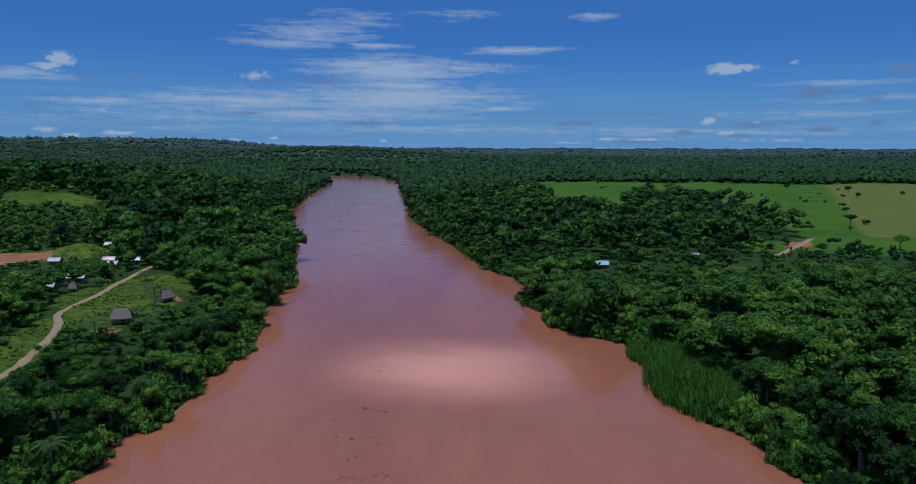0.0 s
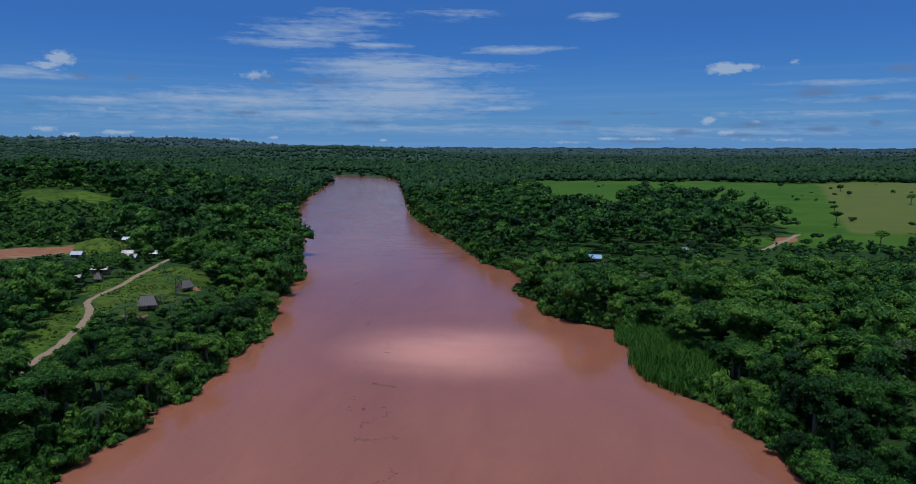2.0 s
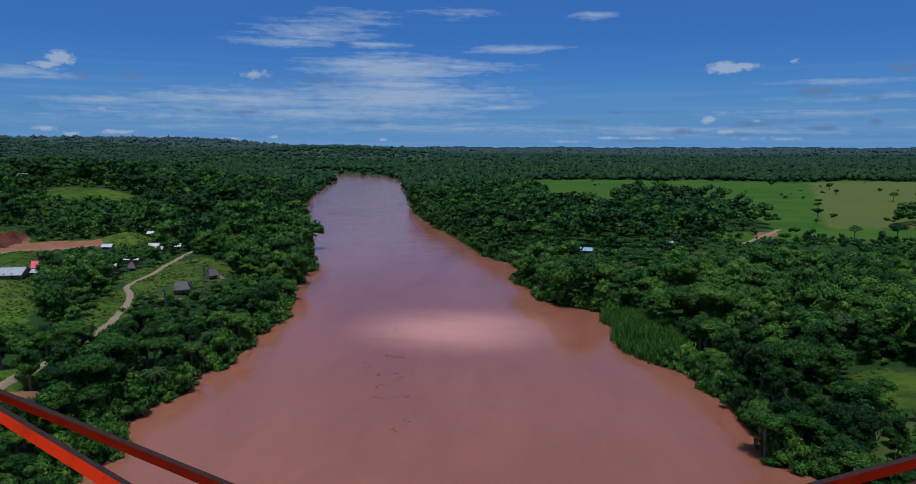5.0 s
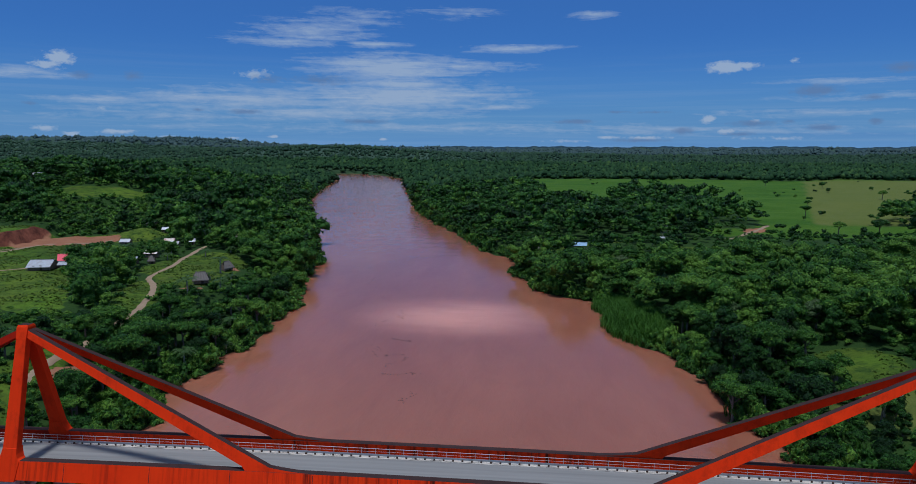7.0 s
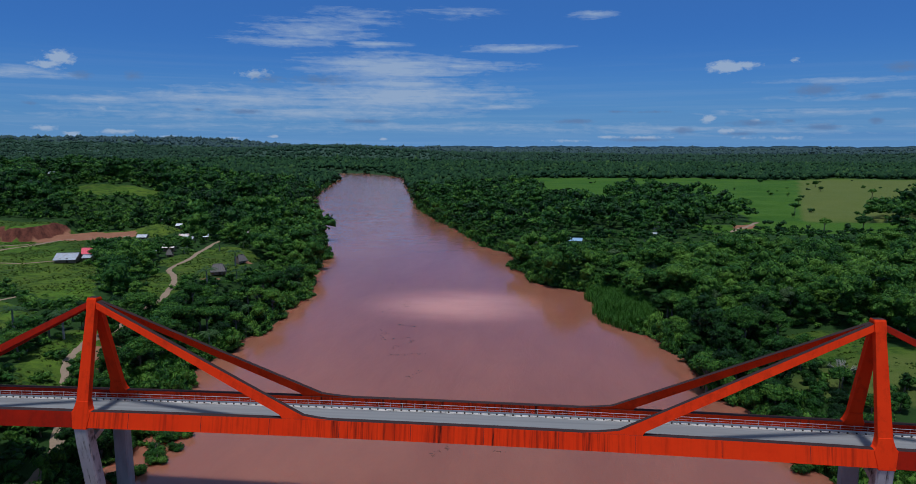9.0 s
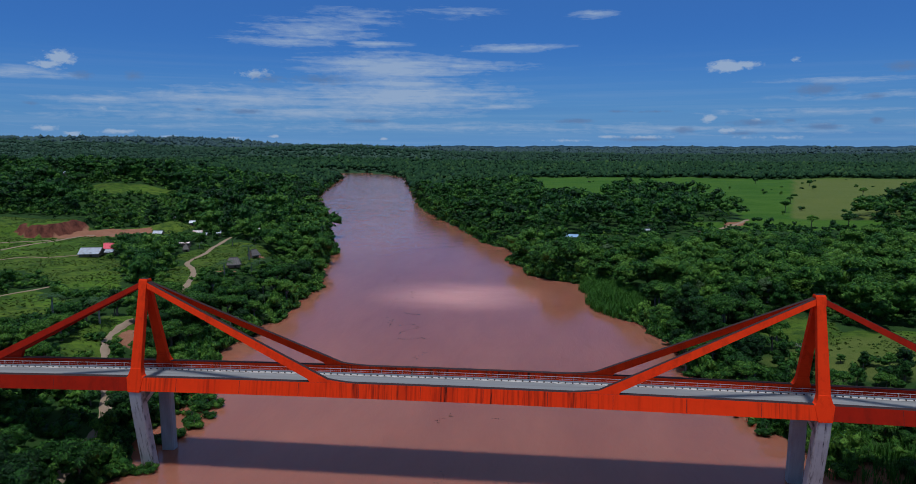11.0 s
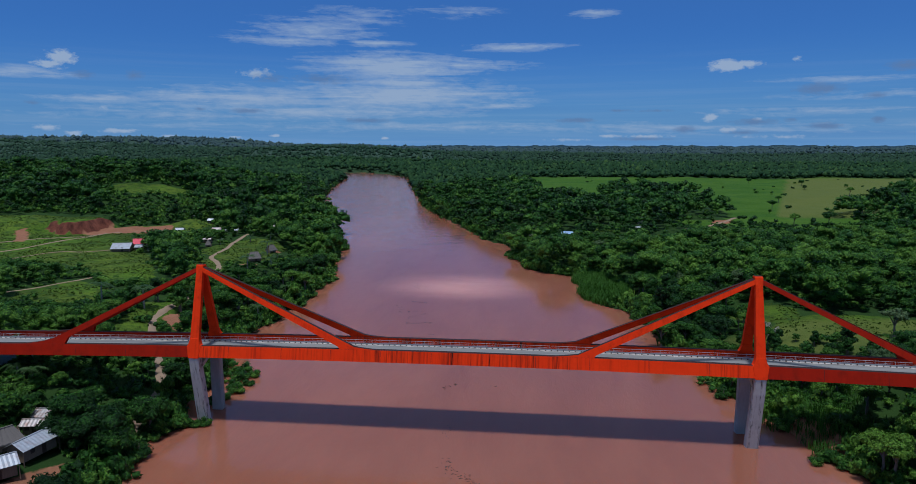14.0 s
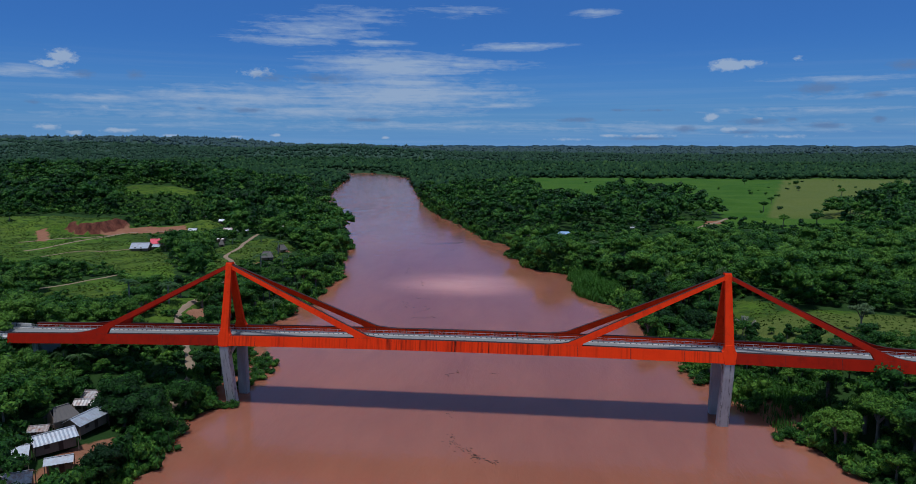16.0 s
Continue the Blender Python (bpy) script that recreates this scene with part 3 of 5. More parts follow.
def meadow(x, y):
    """Open grass, 0 to 1."""
    out = pasture(x, y)
    for corners in FIELDS.values():
        out = np.maximum(out, inside(x, y, corners))
    for o in ((118, 72, 30, 15, 0), (165, 58, 50, 22, 0), (92, 92, 11, 12, 0), (56, 252, 12, 7, 0), (88, 272, 16, 7, 20), (58, 300, 9, 8, 0), (30, 284, 12, 7, 0), (140, 338, 14, 12, 40), (-150, 255, 10, 8, 0),
              (-20, 800, 60, 30, 0), (10, 1150, 160, 30, 0), (330, 1250, 140, 20, 0), (-5, 1500, 120, 40, 0), (600, 1600, 300, 30, 0), (-700, 900, 60, 40, 0), (-900, 1500, 160, 40, 0)):
        out = np.maximum(out, oval(x, y, *o))
    return out


def bare(x, y):
    out = np.maximum(inside(x, y, SAND_FLAT), inside(x, y, SCAR, 2.0))
    for o in ((146, 346, 14, 6, 58), (-98.5, 57, 4.2, 9, 15), (-112, 142, 3.5, 3, 0), (-117, 186, 3, 3, 0), (-73, -44, 4, 12, 0), (74, 2, 6, 8, 0)):
        out = np.maximum(out, oval(x, y, *o))
    return np.maximum(out, clay(x, y))


def clay(x, y):
    """The raw dark face of the cutting."""
    edge = inside(x, y, PLATEAU, 9.0)
    return np.where((x > -262) & (y < 236), step(edge, 0.02, 0.25) * (1 - step(edge, 0.80, 0.98)), 0.0)


def dry(x, y):
    return np.maximum(step(x - 207 - (y - 430) * 0.365, 0, 10) * step(y, 360, 390) * (1 - step(y, 930, 960)), 0.72 * oval(x, y, 130, 64, 60, 20))


def axis(lo, hi, fine_lo, fine_hi, s):
    mid = list(np.arange(fine_lo, fine_hi + 0.1, s))
    up, g = [fine_hi], s
    while up[-1] < hi:
        g *= 1.07
        up.append(up[-1] + g)
    dn, g = [fine_lo], s
    while dn[-1] > lo:
        g *= 1.07
        dn.append(dn[-1] - g)
    return np.array(dn[:0:-1] + mid + up[1:])


def build_land():
    xs, ys = axis(-4900, 4900, -300, 260, 3.2), axis(-900, 4900, -90, 350, 3.2)
    gx, gy = np.meshgrid(xs, ys)
    gx, gy = gx.ravel(), gy.ravel()
    z = ground(gx, gy)
    # broken red cutting
    z = z + bare(gx, gy) * waves(gx, gy, 9, 77) * 0.5
    idx = np.arange(len(gx)).reshape(len(ys), len(xs))
    quads = np.stack([idx[:-1, :-1], idx[:-1, 1:], idx[1:, 1:], idx[1:, :-1]], -1).reshape(-1, 4)
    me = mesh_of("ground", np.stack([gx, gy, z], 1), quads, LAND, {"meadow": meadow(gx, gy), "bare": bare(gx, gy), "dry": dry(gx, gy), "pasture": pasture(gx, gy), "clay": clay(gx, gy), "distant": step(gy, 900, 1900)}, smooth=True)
    tagged(new("ground", me), "green river plain of forest floor, meadow and red earth", "ground", kind="structure")
    wx, wy = axis(-4900, 4900, -300, 260, 60.0), axis(-900, 4900, -90, 420, 60.0)
    gx, gy = np.meshgrid(wx, wy)
    keep = np.arange(gx.size).reshape(gx.shape)
    quads = np.stack([keep[:-1, :-1], keep[:-1, 1:], keep[1:, 1:], keep[1:, :-1]], -1).reshape(-1, 4)
    mid = [(gx.ravel()[q].mean(), gy.ravel()[q].mean()) for q in quads]
    wet = np.array([-700 < a < 300 and b < 1400 for a, b in mid])
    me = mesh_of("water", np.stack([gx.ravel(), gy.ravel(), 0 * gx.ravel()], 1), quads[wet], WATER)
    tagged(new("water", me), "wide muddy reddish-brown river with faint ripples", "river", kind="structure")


build_land()


def build_ridge():
    """Hills on the skyline, past the end of the plain, with blue haze put into their colour."""
    az = np.radians(np.linspace(-62, 52, 420))
    d = np.degrees(az)
    top = skyline(d) + 1.5 * np.sin(d * 23.0) + 1.2 * np.sin(d * 41.0)
    rows = []
    for r, f in ((4520, -0.15), (4600, 0.7), (4640, 1.0), (4700, 0.6)):
        rows.append(np.stack([np.sin(az) * r, np.cos(az) * r, top * f], 1))
    v = np.concatenate(rows)
    idx = np.arange(len(v)).reshape(4, -1)
    quads = np.stack([idx[:-1, :-1], idx[:-1, 1:], idx[1:, 1:], idx[1:, :-1]], -1).reshape(-1, 4)
    q = Mat("hazed_hills", 1.0, 0.0)
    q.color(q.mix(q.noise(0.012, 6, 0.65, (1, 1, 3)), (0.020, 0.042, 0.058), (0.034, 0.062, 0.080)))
    tagged(new("backdrop", mesh_of("backdrop", v, quads, q.m, smooth=True)), "low wooded hills along the horizon, blue haze in their colour", "hills", kind="structure")


build_ridge()


def build_track(name, width, line):
    pts = []
    for i in range(len(line) - 1):
        p = [Vector((*line[min(max(j, 0), len(line) - 1)], 0)) for j in (i - 1, i, i + 1, i + 2)]
        for s in range(8):
            t = s / 8
            pts.append(0.5 * (2 * p[1] + (p[2] - p[0]) * t + (2 * p[0] - 5 * p[1] + 4 * p[2] - p[3]) * t * t + (3 * p[1] - p[0] - 3 * p[2] + p[3]) * t ** 3))
    pts.append(Vector((*line[-1], 0)))
    rows = []
    for i, p in enumerate(pts):
        d = (pts[min(i + 1, len(pts) - 1)] - pts[max(i - 1, 0)]).normalized()
        side = Vector((d.y, -d.x, 0))
        w = width * (1 + 0.14 * math.sin(i * 1.7) + 0.08 * math.sin(i * 0.6 + 2))
        for f in (-0.5, -0.25, 0.0, 0.25, 0.5):
            q = p + side * f * w
            rows.append((q.x, q.y, float(ground(q.x, q.y)) + (0.28 if abs(f) < 0.4 else 0.05)))
    idx = np.arange(len(rows)).reshape(-1, 5)
    quads = np.stack([idx[:-1, :-1], idx[:-1, 1:], idx[1:, 1:], idx[1:, :-1]], -1).reshape(-1, 4)
    tagged(new(name, mesh_of(name, rows, quads, ROAD, smooth=True)), "pale rutted dirt road winding through the green", "road", kind="structure")


for track, (w, line) in TRACKS.items():
    build_track(track, w, line)


# ---- bridge ----
YC, LEAN = 0.45, 0.268               # middle line; the side frames lean inwards
SPAN, TOP_Z = 60.0, 35.6


def soffit(x):
    return 16.45 - 0.9 * (x / 85.0) ** 2


def crest(x):
    return soffit(x) + 2.45


def face_y(side, z, proud=0.0):
    return YC + side * (5.95 - LEAN * (z - 16) + proud)


def frame_part(name, outline, side, depth, material, parent, proud=0.0, label=""):
    """A piece of a leaning side frame from its outline in (x, z)."""
    bm = prism(outline, lambda u, v: (u, face_y(side, v, proud), v), (0, -side * depth, 0))
    bmesh.ops.bevel(bm, geom=[e for e in bm.edges], offset=0.05, segments=1, affect="EDGES", clamp_overlap=True)
    return part(name, tops(bm), material, parent, label)


def inner_top(x):
    return TOP_Z - 0.45 * (SPAN - abs(x))


def outer_top(x):
    return TOP_Z - 0.492 * (abs(x) - SPAN)


def pier_column(name, parent, x, corners_top, corners_foot, bend, material, label):
    """A hollow-faced leaning column: rows of (z, y front, y back, half width)."""
    bm = bmesh.new()
    rings = []
    for z, yf, yb, hw in (corners_top, bend, corners_foot):
        c = 0.22
        rings.append([bm.verts.new(p) for p in ((x - hw + c, yf, z), (x + hw - c, yf, z), (x + hw, yf + c, z), (x + hw, yb - c, z), (x + hw - c, yb, z), (x - hw + c, yb, z), (x - hw, yb - c, z), (x - hw, yf + c, z))])
    for a, b in zip(rings[:-1], rings[1:]):
        for i in range(8):
            bm.faces.new((a[i], a[(i + 1) % 8], b[(i + 1) % 8], b[i]))
    bm.faces.new(rings[0])
    bm.faces.new(rings[-1])
    return part(name, bm, material, parent, label)


def build_bridge():
    root = tagged(new("bridge"), "orange-red concrete stayed bridge over a muddy river", "bridge")
    for side in (-1, 1):
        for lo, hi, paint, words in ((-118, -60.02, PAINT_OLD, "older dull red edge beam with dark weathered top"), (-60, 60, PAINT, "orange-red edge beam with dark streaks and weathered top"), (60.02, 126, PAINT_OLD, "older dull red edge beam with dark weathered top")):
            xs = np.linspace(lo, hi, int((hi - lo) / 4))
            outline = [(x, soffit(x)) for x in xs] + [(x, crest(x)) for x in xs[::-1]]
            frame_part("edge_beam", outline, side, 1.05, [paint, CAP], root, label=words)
        for sx in (-1, 1):
            # cables cast in concrete
            a = SPAN * sx
            pts = [(sx * 59.2, inner_top(59.2)), (sx * 23.8, inner_top(23.8))]
            pts += [(sx * x, inner_top(23.8) + (crest(17.5) - inner_top(23.8)) * f) for x, f in ((22.6, .25), (21.6, .5), (20.5, .72), (19.2, .9), (17.5, 1.0))]
            pts += [(sx * 17.5, crest(17.5) - 0.5), (sx * 27.2, crest(27) - 0.5), (sx * 27.0, crest(27) + 0.08), (sx * 27.4, inner_top(27.4) - 1.55), (sx * 59.2, inner_top(59.2) - 1.1)]
            frame_part("stay", pts, side, 0.8, [PAINT_CLEAN, CAP], root, -0.06, "sloping orange-red concrete stay")
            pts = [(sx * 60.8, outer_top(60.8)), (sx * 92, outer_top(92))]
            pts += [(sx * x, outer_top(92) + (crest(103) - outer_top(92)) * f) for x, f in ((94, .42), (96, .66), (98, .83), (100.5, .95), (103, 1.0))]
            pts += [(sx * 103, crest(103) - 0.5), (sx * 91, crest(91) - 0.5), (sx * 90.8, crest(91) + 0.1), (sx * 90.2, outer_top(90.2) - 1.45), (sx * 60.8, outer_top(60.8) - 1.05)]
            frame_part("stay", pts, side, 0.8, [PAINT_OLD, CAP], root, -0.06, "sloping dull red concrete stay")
            z0 = crest(a)
            pts = [(a - 1.05, z0 - 0.2), (a + 1.05, z0 - 0.2), (a + 0.72, 34.4), (a - 0.72, 34.4)]
            frame_part("tower_leg", pts, side, 1.05, PAINT_CLEAN, root, 0.05, "tapering orange-red tower leg")
            b = soffit(a)
            half = [(1.15, b - 0.2), (1.3, b + 0.8), (1.62, z0 - 0.05), (1.3, z0 + 0.25), (1.1, z0 + 0.8), (1.0, z0 + 1.6)]
            pts = [(a + u, v) for u, v in half] + [(a - u, v) for u, v in half[::-1]]
            frame_part("leg_foot", pts, side, 1.25, PAINT_CLEAN, root, 0.10, "flared orange-red foot block")
        # cast joints down the outer face
        for x in (-88, -76, -52, -40, -29, -18, -7, 4, 15, 26, 38, 50, 72, 84, 96):
            z0, z1 = soffit(x) + 0.1, crest(x) - 0.12
            bm = prism([(x, z0), (x + 0.07, z0), (x + 0.07, z1), (x, z1)], lambda u, v: (u, face_y(side, v, 0.004), v), (0, -side * 0.1, 0))
            part("joint", bm, CAP, root)
    for sx in (-1, 1):
        a = SPAN * sx
        bm = bmesh.new()
        low = [bm.verts.new((a + dx, YC + dy, 34.0)) for dx, dy in ((-0.76, -1.2), (0.76, -1.2), (0.76, 1.2), (-0.76, 1.2))]
        mid = [bm.verts.new((a + dx, YC + dy, 35.55)) for dx, dy in ((-0.82, -0.74), (0.82, -0.74), (0.82, 0.74), (-0.82, 0.74))]
        top = [bm.verts.new((a + dx, YC + dy, 35.85)) for dx, dy in ((-0.75, -0.55), (0.75, -0.55), (0.75, 0.55), (-0.75, 0.55))]
        for p, q in ((low, mid), (mid, top)):
            for i in range(4):
                bm.faces.new((p[i], p[(i + 1) % 4], q[(i + 1) % 4], q[i]))
        bm.faces.new(top)
        bm.faces.new(low[::-1])
        part("tower_head", tops(bm), [PAINT_CLEAN, CAP], root, "orange-red head block where the legs meet")
        # concrete piers: the one leans, the other stands upright
        b = soffit(a)
        pier_column("pier_column", root, a, (b - 0.2, -5.55, -3.8, 1.15), (-3.5, -2.3, -0.4, 1.3), (b - 3.6, -5.1, -3.1, 1.2), CONCRETE, "pale leaning concrete column with black water stains")
        pier_column("pier_column", root, a, (b - 0.1, 4.0, 5.5, 1.15), (-3.5, 4.2, 6.0, 1.3), (b - 3.6, 4.1, 5.8, 1.25), CONCRETE_CLEAN, "plain grey concrete column")
        bm = bmesh.new()
        bar(bm, (a, -3.4, b - 3.2), (a, 4.4, b - 0.2), 1.0, 0.9)
        part("strut", bm, CONCRETE, root, "slanting grey concrete strut")
        bm = bmesh.new()
        box(bm, (a, YC, b + 0.28), (1.6, 9.6, 0.75))
        part("cross_beam", bm, CONCRETE, root)
    # deck, kerbs, rails follow the gentle arch of the beams

    def ribbon(name, y0, y1, lift, thick, material, parent, label="", lo=-240, hi=240, step_x=4.0):
        bm = bmesh.new()
        last = None
        for x in np.arange(lo, hi + 0.1, step_x):
            z = max(soffit(x), 15.0) + lift
            ring = [bm.verts.new(p) for p in ((x, y0, z), (x, y1, z), (x, y1, z - thick), (x, y0, z - thick))]
            if last:
                for i in range(4):
                    bm.faces.new((last[i], last[(i + 1) % 4], ring[(i + 1) % 4], ring[i]))
            else:
                bm.faces.new(ring)
            last = ring
        bm.faces.new(last[::-1])
        return part(name, bm, material, parent, label)

    ribbon("deck", YC - 4.75, YC + 4.75, 0.85, 0.45, CONCRETE, root, "concrete deck slab")
    ribbon("roadway", YC - 3.15, YC + 3.15, 0.92, 0.06, ASPHALT, root, "worn grey asphalt roadway")
    for s in (-1, 1):
        ribbon("kerb", YC + s * 3.2 - 0.22, YC + s * 3.2 + 0.22, 0.96, 0.18, SAND, root, "pale sandy concrete kerb")
        rail = ribbon("guard_rail", YC + s * 3.4 - 0.04, YC + s * 3.4 + 0.04, 1.42, 0.30, STEEL, root, "grey galvanised steel guard rail")
        post = None
        for x in np.arange(-118, 127, 1.3):
            bm = None
            if post is None:
                bm = bmesh.new()
                box(bm, (0, 0, 0), (0.26, 0.10, 0.34))
                bmesh.ops.bevel(bm, geom=bm.edges[:], offset=0.02, segments=1, affect="EDGES")
                post = bpy.data.meshes.new("post")
                bm.to_mesh(post)
                bm.free()
                post.materials.append(WOOD)
            ob = new("post", post)
            ob.parent = rail
            ob.location = (x, YC + s * 3.28, max(soffit(x), 15.0) + 1.04)
        hand = ribbon("handrail", YC + s * 3.95 - 0.03, YC + s * 3.95 + 0.03, 1.95, 0.06, PIPE, root, "thin white pipe handrail")
        ribbon("lower_rail", YC + s * 3.95 - 0.015, YC + s * 3.95 + 0.015, 1.5, 0.03, PIPE, hand)
        stud = None
        for x in np.arange(-116, 124, 2.0):
            if stud is None:
                bm = bmesh.new()
                bmesh.ops.create_cone(bm, cap_ends=True, segments=6, radius1=0.028, radius2=0.028, depth=1.1)
                stud = bpy.data.meshes.new("stud")
                bm.to_mesh(stud)
                bm.free()
                stud.materials.append(PIPE)
            ob = new("stud", stud)
            ob.parent = hand
            ob.location = (x, YC + s * 3.95, soffit(x) + 1.45)
        for lo, hi in ((-240, -119), (127, 240)):
            ribbon("parapet", YC + s * 5.2 - 0.15, YC + s * 5.2 + 0.15, 1.75, 1.3, CONCRETE, root, "grey concrete approach parapet", lo, hi)
    # supports under the approach spans
    for x in (-112, 112, 150, -150):
        bm = bmesh.new()
        z = max(soffit(x), 15.0) + 0.4
        g = float(ground(x, YC)) - 1.5
        box(bm, (x, YC, (z + g) / 2), (1.6, 8.4, z - g))
        bmesh.ops.bevel(bm, geom=bm.edges[:], offset=0.15, segments=1, affect="EDGES")
        part("support_wall", bm, CONCRETE, root, "grey concrete support under the deck")
    return root


build_bridge()


# ---- trees ----
def ico():
    bm = bmesh.new()
    bmesh.ops.create_icosphere(bm, subdivisions=1, radius=1.0)
    v = np.array([p.co for p in bm.verts])
    f = np.array([[p.index for p in q.verts] for q in bm.faces])
    bm.free()
    return v, f


ICO_V, ICO_F = ico()


def leaves_on(r, centres, radii, count, size, flat=0.75, down=-0.25):
    """Folded leaf clumps on the outer side of the given lumps."""
    w = radii ** 2
    pick = r.choice(len(centres), count, p=w / w.sum())
    n = r.normal(size=(count, 3))
    n[:, 2] = np.abs(n[:, 2]) * 1.0 + down
    n /= np.linalg.norm(n, axis=1, keepdims=True)
    rad = radii[pick][:, None] * (0.86 + 0.30 * r.rand(count, 1))
    pos = centres[pick] + n * rad * np.array([1, 1, flat])
    nn = n + 0.55 * r.normal(size=(count, 3)) + np.array([0, 0, 0.25])
    nn /= np.linalg.norm(nn, axis=1, keepdims=True)
    a = np.cross(nn, r.normal(size=(count, 3)))
    a /= np.linalg.norm(a, axis=1, keepdims=True)
    b = np.cross(nn, a)
    s = size * (0.6 + 0.8 * r.rand(count, 1))
    p0, p2 = pos - a * s * 0.55, pos + a * s * 0.65 - nn * s * 0.15
    p1, p3 = pos + b * s * 0.42 + nn * s * 0.16, pos - b * s * 0.42 + nn * s * 0.16
    v = np.stack([p0 + (p1 - pos) * 0.9, p0 + (p3 - pos) * 0.9, p2 + (p2 - pos) * 0.3], 1).reshape(-1, 3)
    f = np.arange(count * 3).reshape(-1, 3)
    return v, f


def lumps_for(r, shape, radius, height, n):
    """Lump centres and radii of a crown standing on z = 0 of its base."""
    if shape == "umbrella":
        ang, rr = r.rand(n) * 6.283, np.sqrt(r.rand(n)) * radius * 0.8
        c = np.stack([np.cos(ang) * rr, np.sin(ang) * rr, height * (0.86 - 0.14 * (rr / radius) ** 2 + 0.06 * r.normal(size=n))], 1)
        rad = radius * (0.26 + 0.12 * r.rand(n))
    elif shape == "tall":
        h = 0.38 + 0.5 * r.rand(n)
        ang, rr = r.rand(n) * 6.283, radius * 0.75 * np.sqrt(r.rand(n)) * np.sin(np.clip((h - 0.2) / 0.8, 0, 1) * 3.1416) ** 0.6
        c = np.stack([np.cos(ang) * rr, np.sin(ang) * rr, h * height], 1)
        rad = radius * (0.34 + 0.16 * r.rand(n))
    elif shape == "bush":
        ang, rr = r.rand(n) * 6.283, np.sqrt(r.rand(n)) * radius * 0.75
        c = np.stack([np.cos(ang) * rr, np.sin(ang) * rr, height * (0.25 + 0.4 * r.rand(n))], 1)
        rad = radius * (0.34 + 0.16 * r.rand(n))
    else:
        ang, rr = r.rand(n) * 6.283, np.sqrt(r.rand(n)) * radius * 0.72
        c = np.stack([np.cos(ang) * rr, np.sin(ang) * rr, height * (0.82 - 0.30 * (rr / radius) ** 2 - 0.32 * r.rand(n) ** 1.5)], 1)
        rad = radius * (0.30 + 0.16 * r.rand(n))
    return c, rad


def crown_arrays(r, shape, radius, height, n, leaves, size, core=0.86):
    c, rad = lumps_for(r, shape, radius, height, n)
    flat = 0.6 if shape == "umbrella" else 0.8
    v, f = leaves_on(r, c, rad, leaves, size, flat)
    cv = (c[:, None] + ICO_V[None] * (rad * core)[:, None, None] * np.array([1, 1, flat]) * (1 + 0.12 * r.normal(size=(n, len(ICO_V), 1)))).reshape(-1, 3)
    cf = (ICO_F[None] + (np.arange(n) * len(ICO_V))[:, None, None]).reshape(-1, 3) + len(v)
    return np.concatenate([v, cv]), [f, cf], c, rad


def trunk_mesh(r, height, base, centres, material, name="trunk"):
    """A tapered trunk with limbs that reach into the crown."""
    verts, quads = [], []

    def tube(pts, radii, sides):
        start = len(verts)
        for p, q in zip(pts, radii):
            for i in range(sides):
                a = 6.283 * i / sides
                verts.append((p[0] + math.cos(a) * q, p[1] + math.sin(a) * q, p[2]))
        for j in range(len(pts) - 1):
            for i in range(sides):
                a, b = start + j * sides + i, start + j * sides + (i + 1) % sides
                quads.append((a, b, b + sides, a + sides))

    sway = r.normal(size=2) * 0.35
    fork = height * 0.5
    tube([(0, 0, -0.6), (sway[0] * 0.2, sway[1] * 0.2, fork * 0.5), (sway[0], sway[1], fork), (sway[0] * 1.3, sway[1] * 1.3, height * 0.75)], [base * 1.3, base, base * 0.75, base * 0.3], 7)
    order = np.argsort(-np.hypot(centres[:, 0], centres[:, 1]))[:5]
    for i in order:
        c = centres[i]
        z0 = fork * (0.75 + 0.25 * r.rand())
        m = (np.array([sway[0], sway[1], z0]) + c) / 2 + np.array([0, 0, 0.1 * height])
        tube([(sway[0] * z0 / fork, sway[1] * z0 / fork, z0), tuple(m), tuple(c)], [base * 0.5, base * 0.32, base * 0.14], 5)
    return mesh_of(name, verts, np.array(quads), material)


SHAPES = [("round", 4.6, 10.5), ("round", 5.6, 12.5), ("umbrella", 6.2, 12.0), ("tall", 4.2, 14.0), ("round", 3.6, 8.5), ("umbrella", 4.8, 10.0), ("bush", 2.8, 4.6), ("tall", 3.4, 11.0)]
NAMES = {"round": "round-crowned broadleaf tree with dense dark green leaves", "umbrella": "spreading flat-topped tree with layered green leaves",
         "tall": "tall slender broadleaf tree with dark green leaves", "bush": "low dense green riverside bush"}


def tree_variant(seed, shape, radius, height, leaf=LEAF, tone=0.4, leaves=1650):
    r = np.random.RandomState(seed)
    name = "bush" if shape == "bush" else "tree"
    root = tagged(new(name), NAMES[shape], name, "riverside trees")
    n = {"round": 19, "umbrella": 20, "tall": 18, "bush": 10}[shape]
    count = int(leaves * (radius / 4.6) ** 1.6)
    v, f, c, rad = crown_arrays(r, shape, radius, height, n, count, 0.5 if shape != "bush" else 0.42)
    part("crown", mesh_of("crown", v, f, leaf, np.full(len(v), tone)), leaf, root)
    part("trunk", trunk_mesh(r, height, 0.17 + 0.02 * height, c, BARK), BARK, root)
    return root


def in_view(x, y, margin=14.0):
    """The wedge of land that lies ahead of the flight."""
    return (x < 15 + (y + 150) * 0.56 + margin) & (x > 15 - (y + 150) * 0.90 - margin)


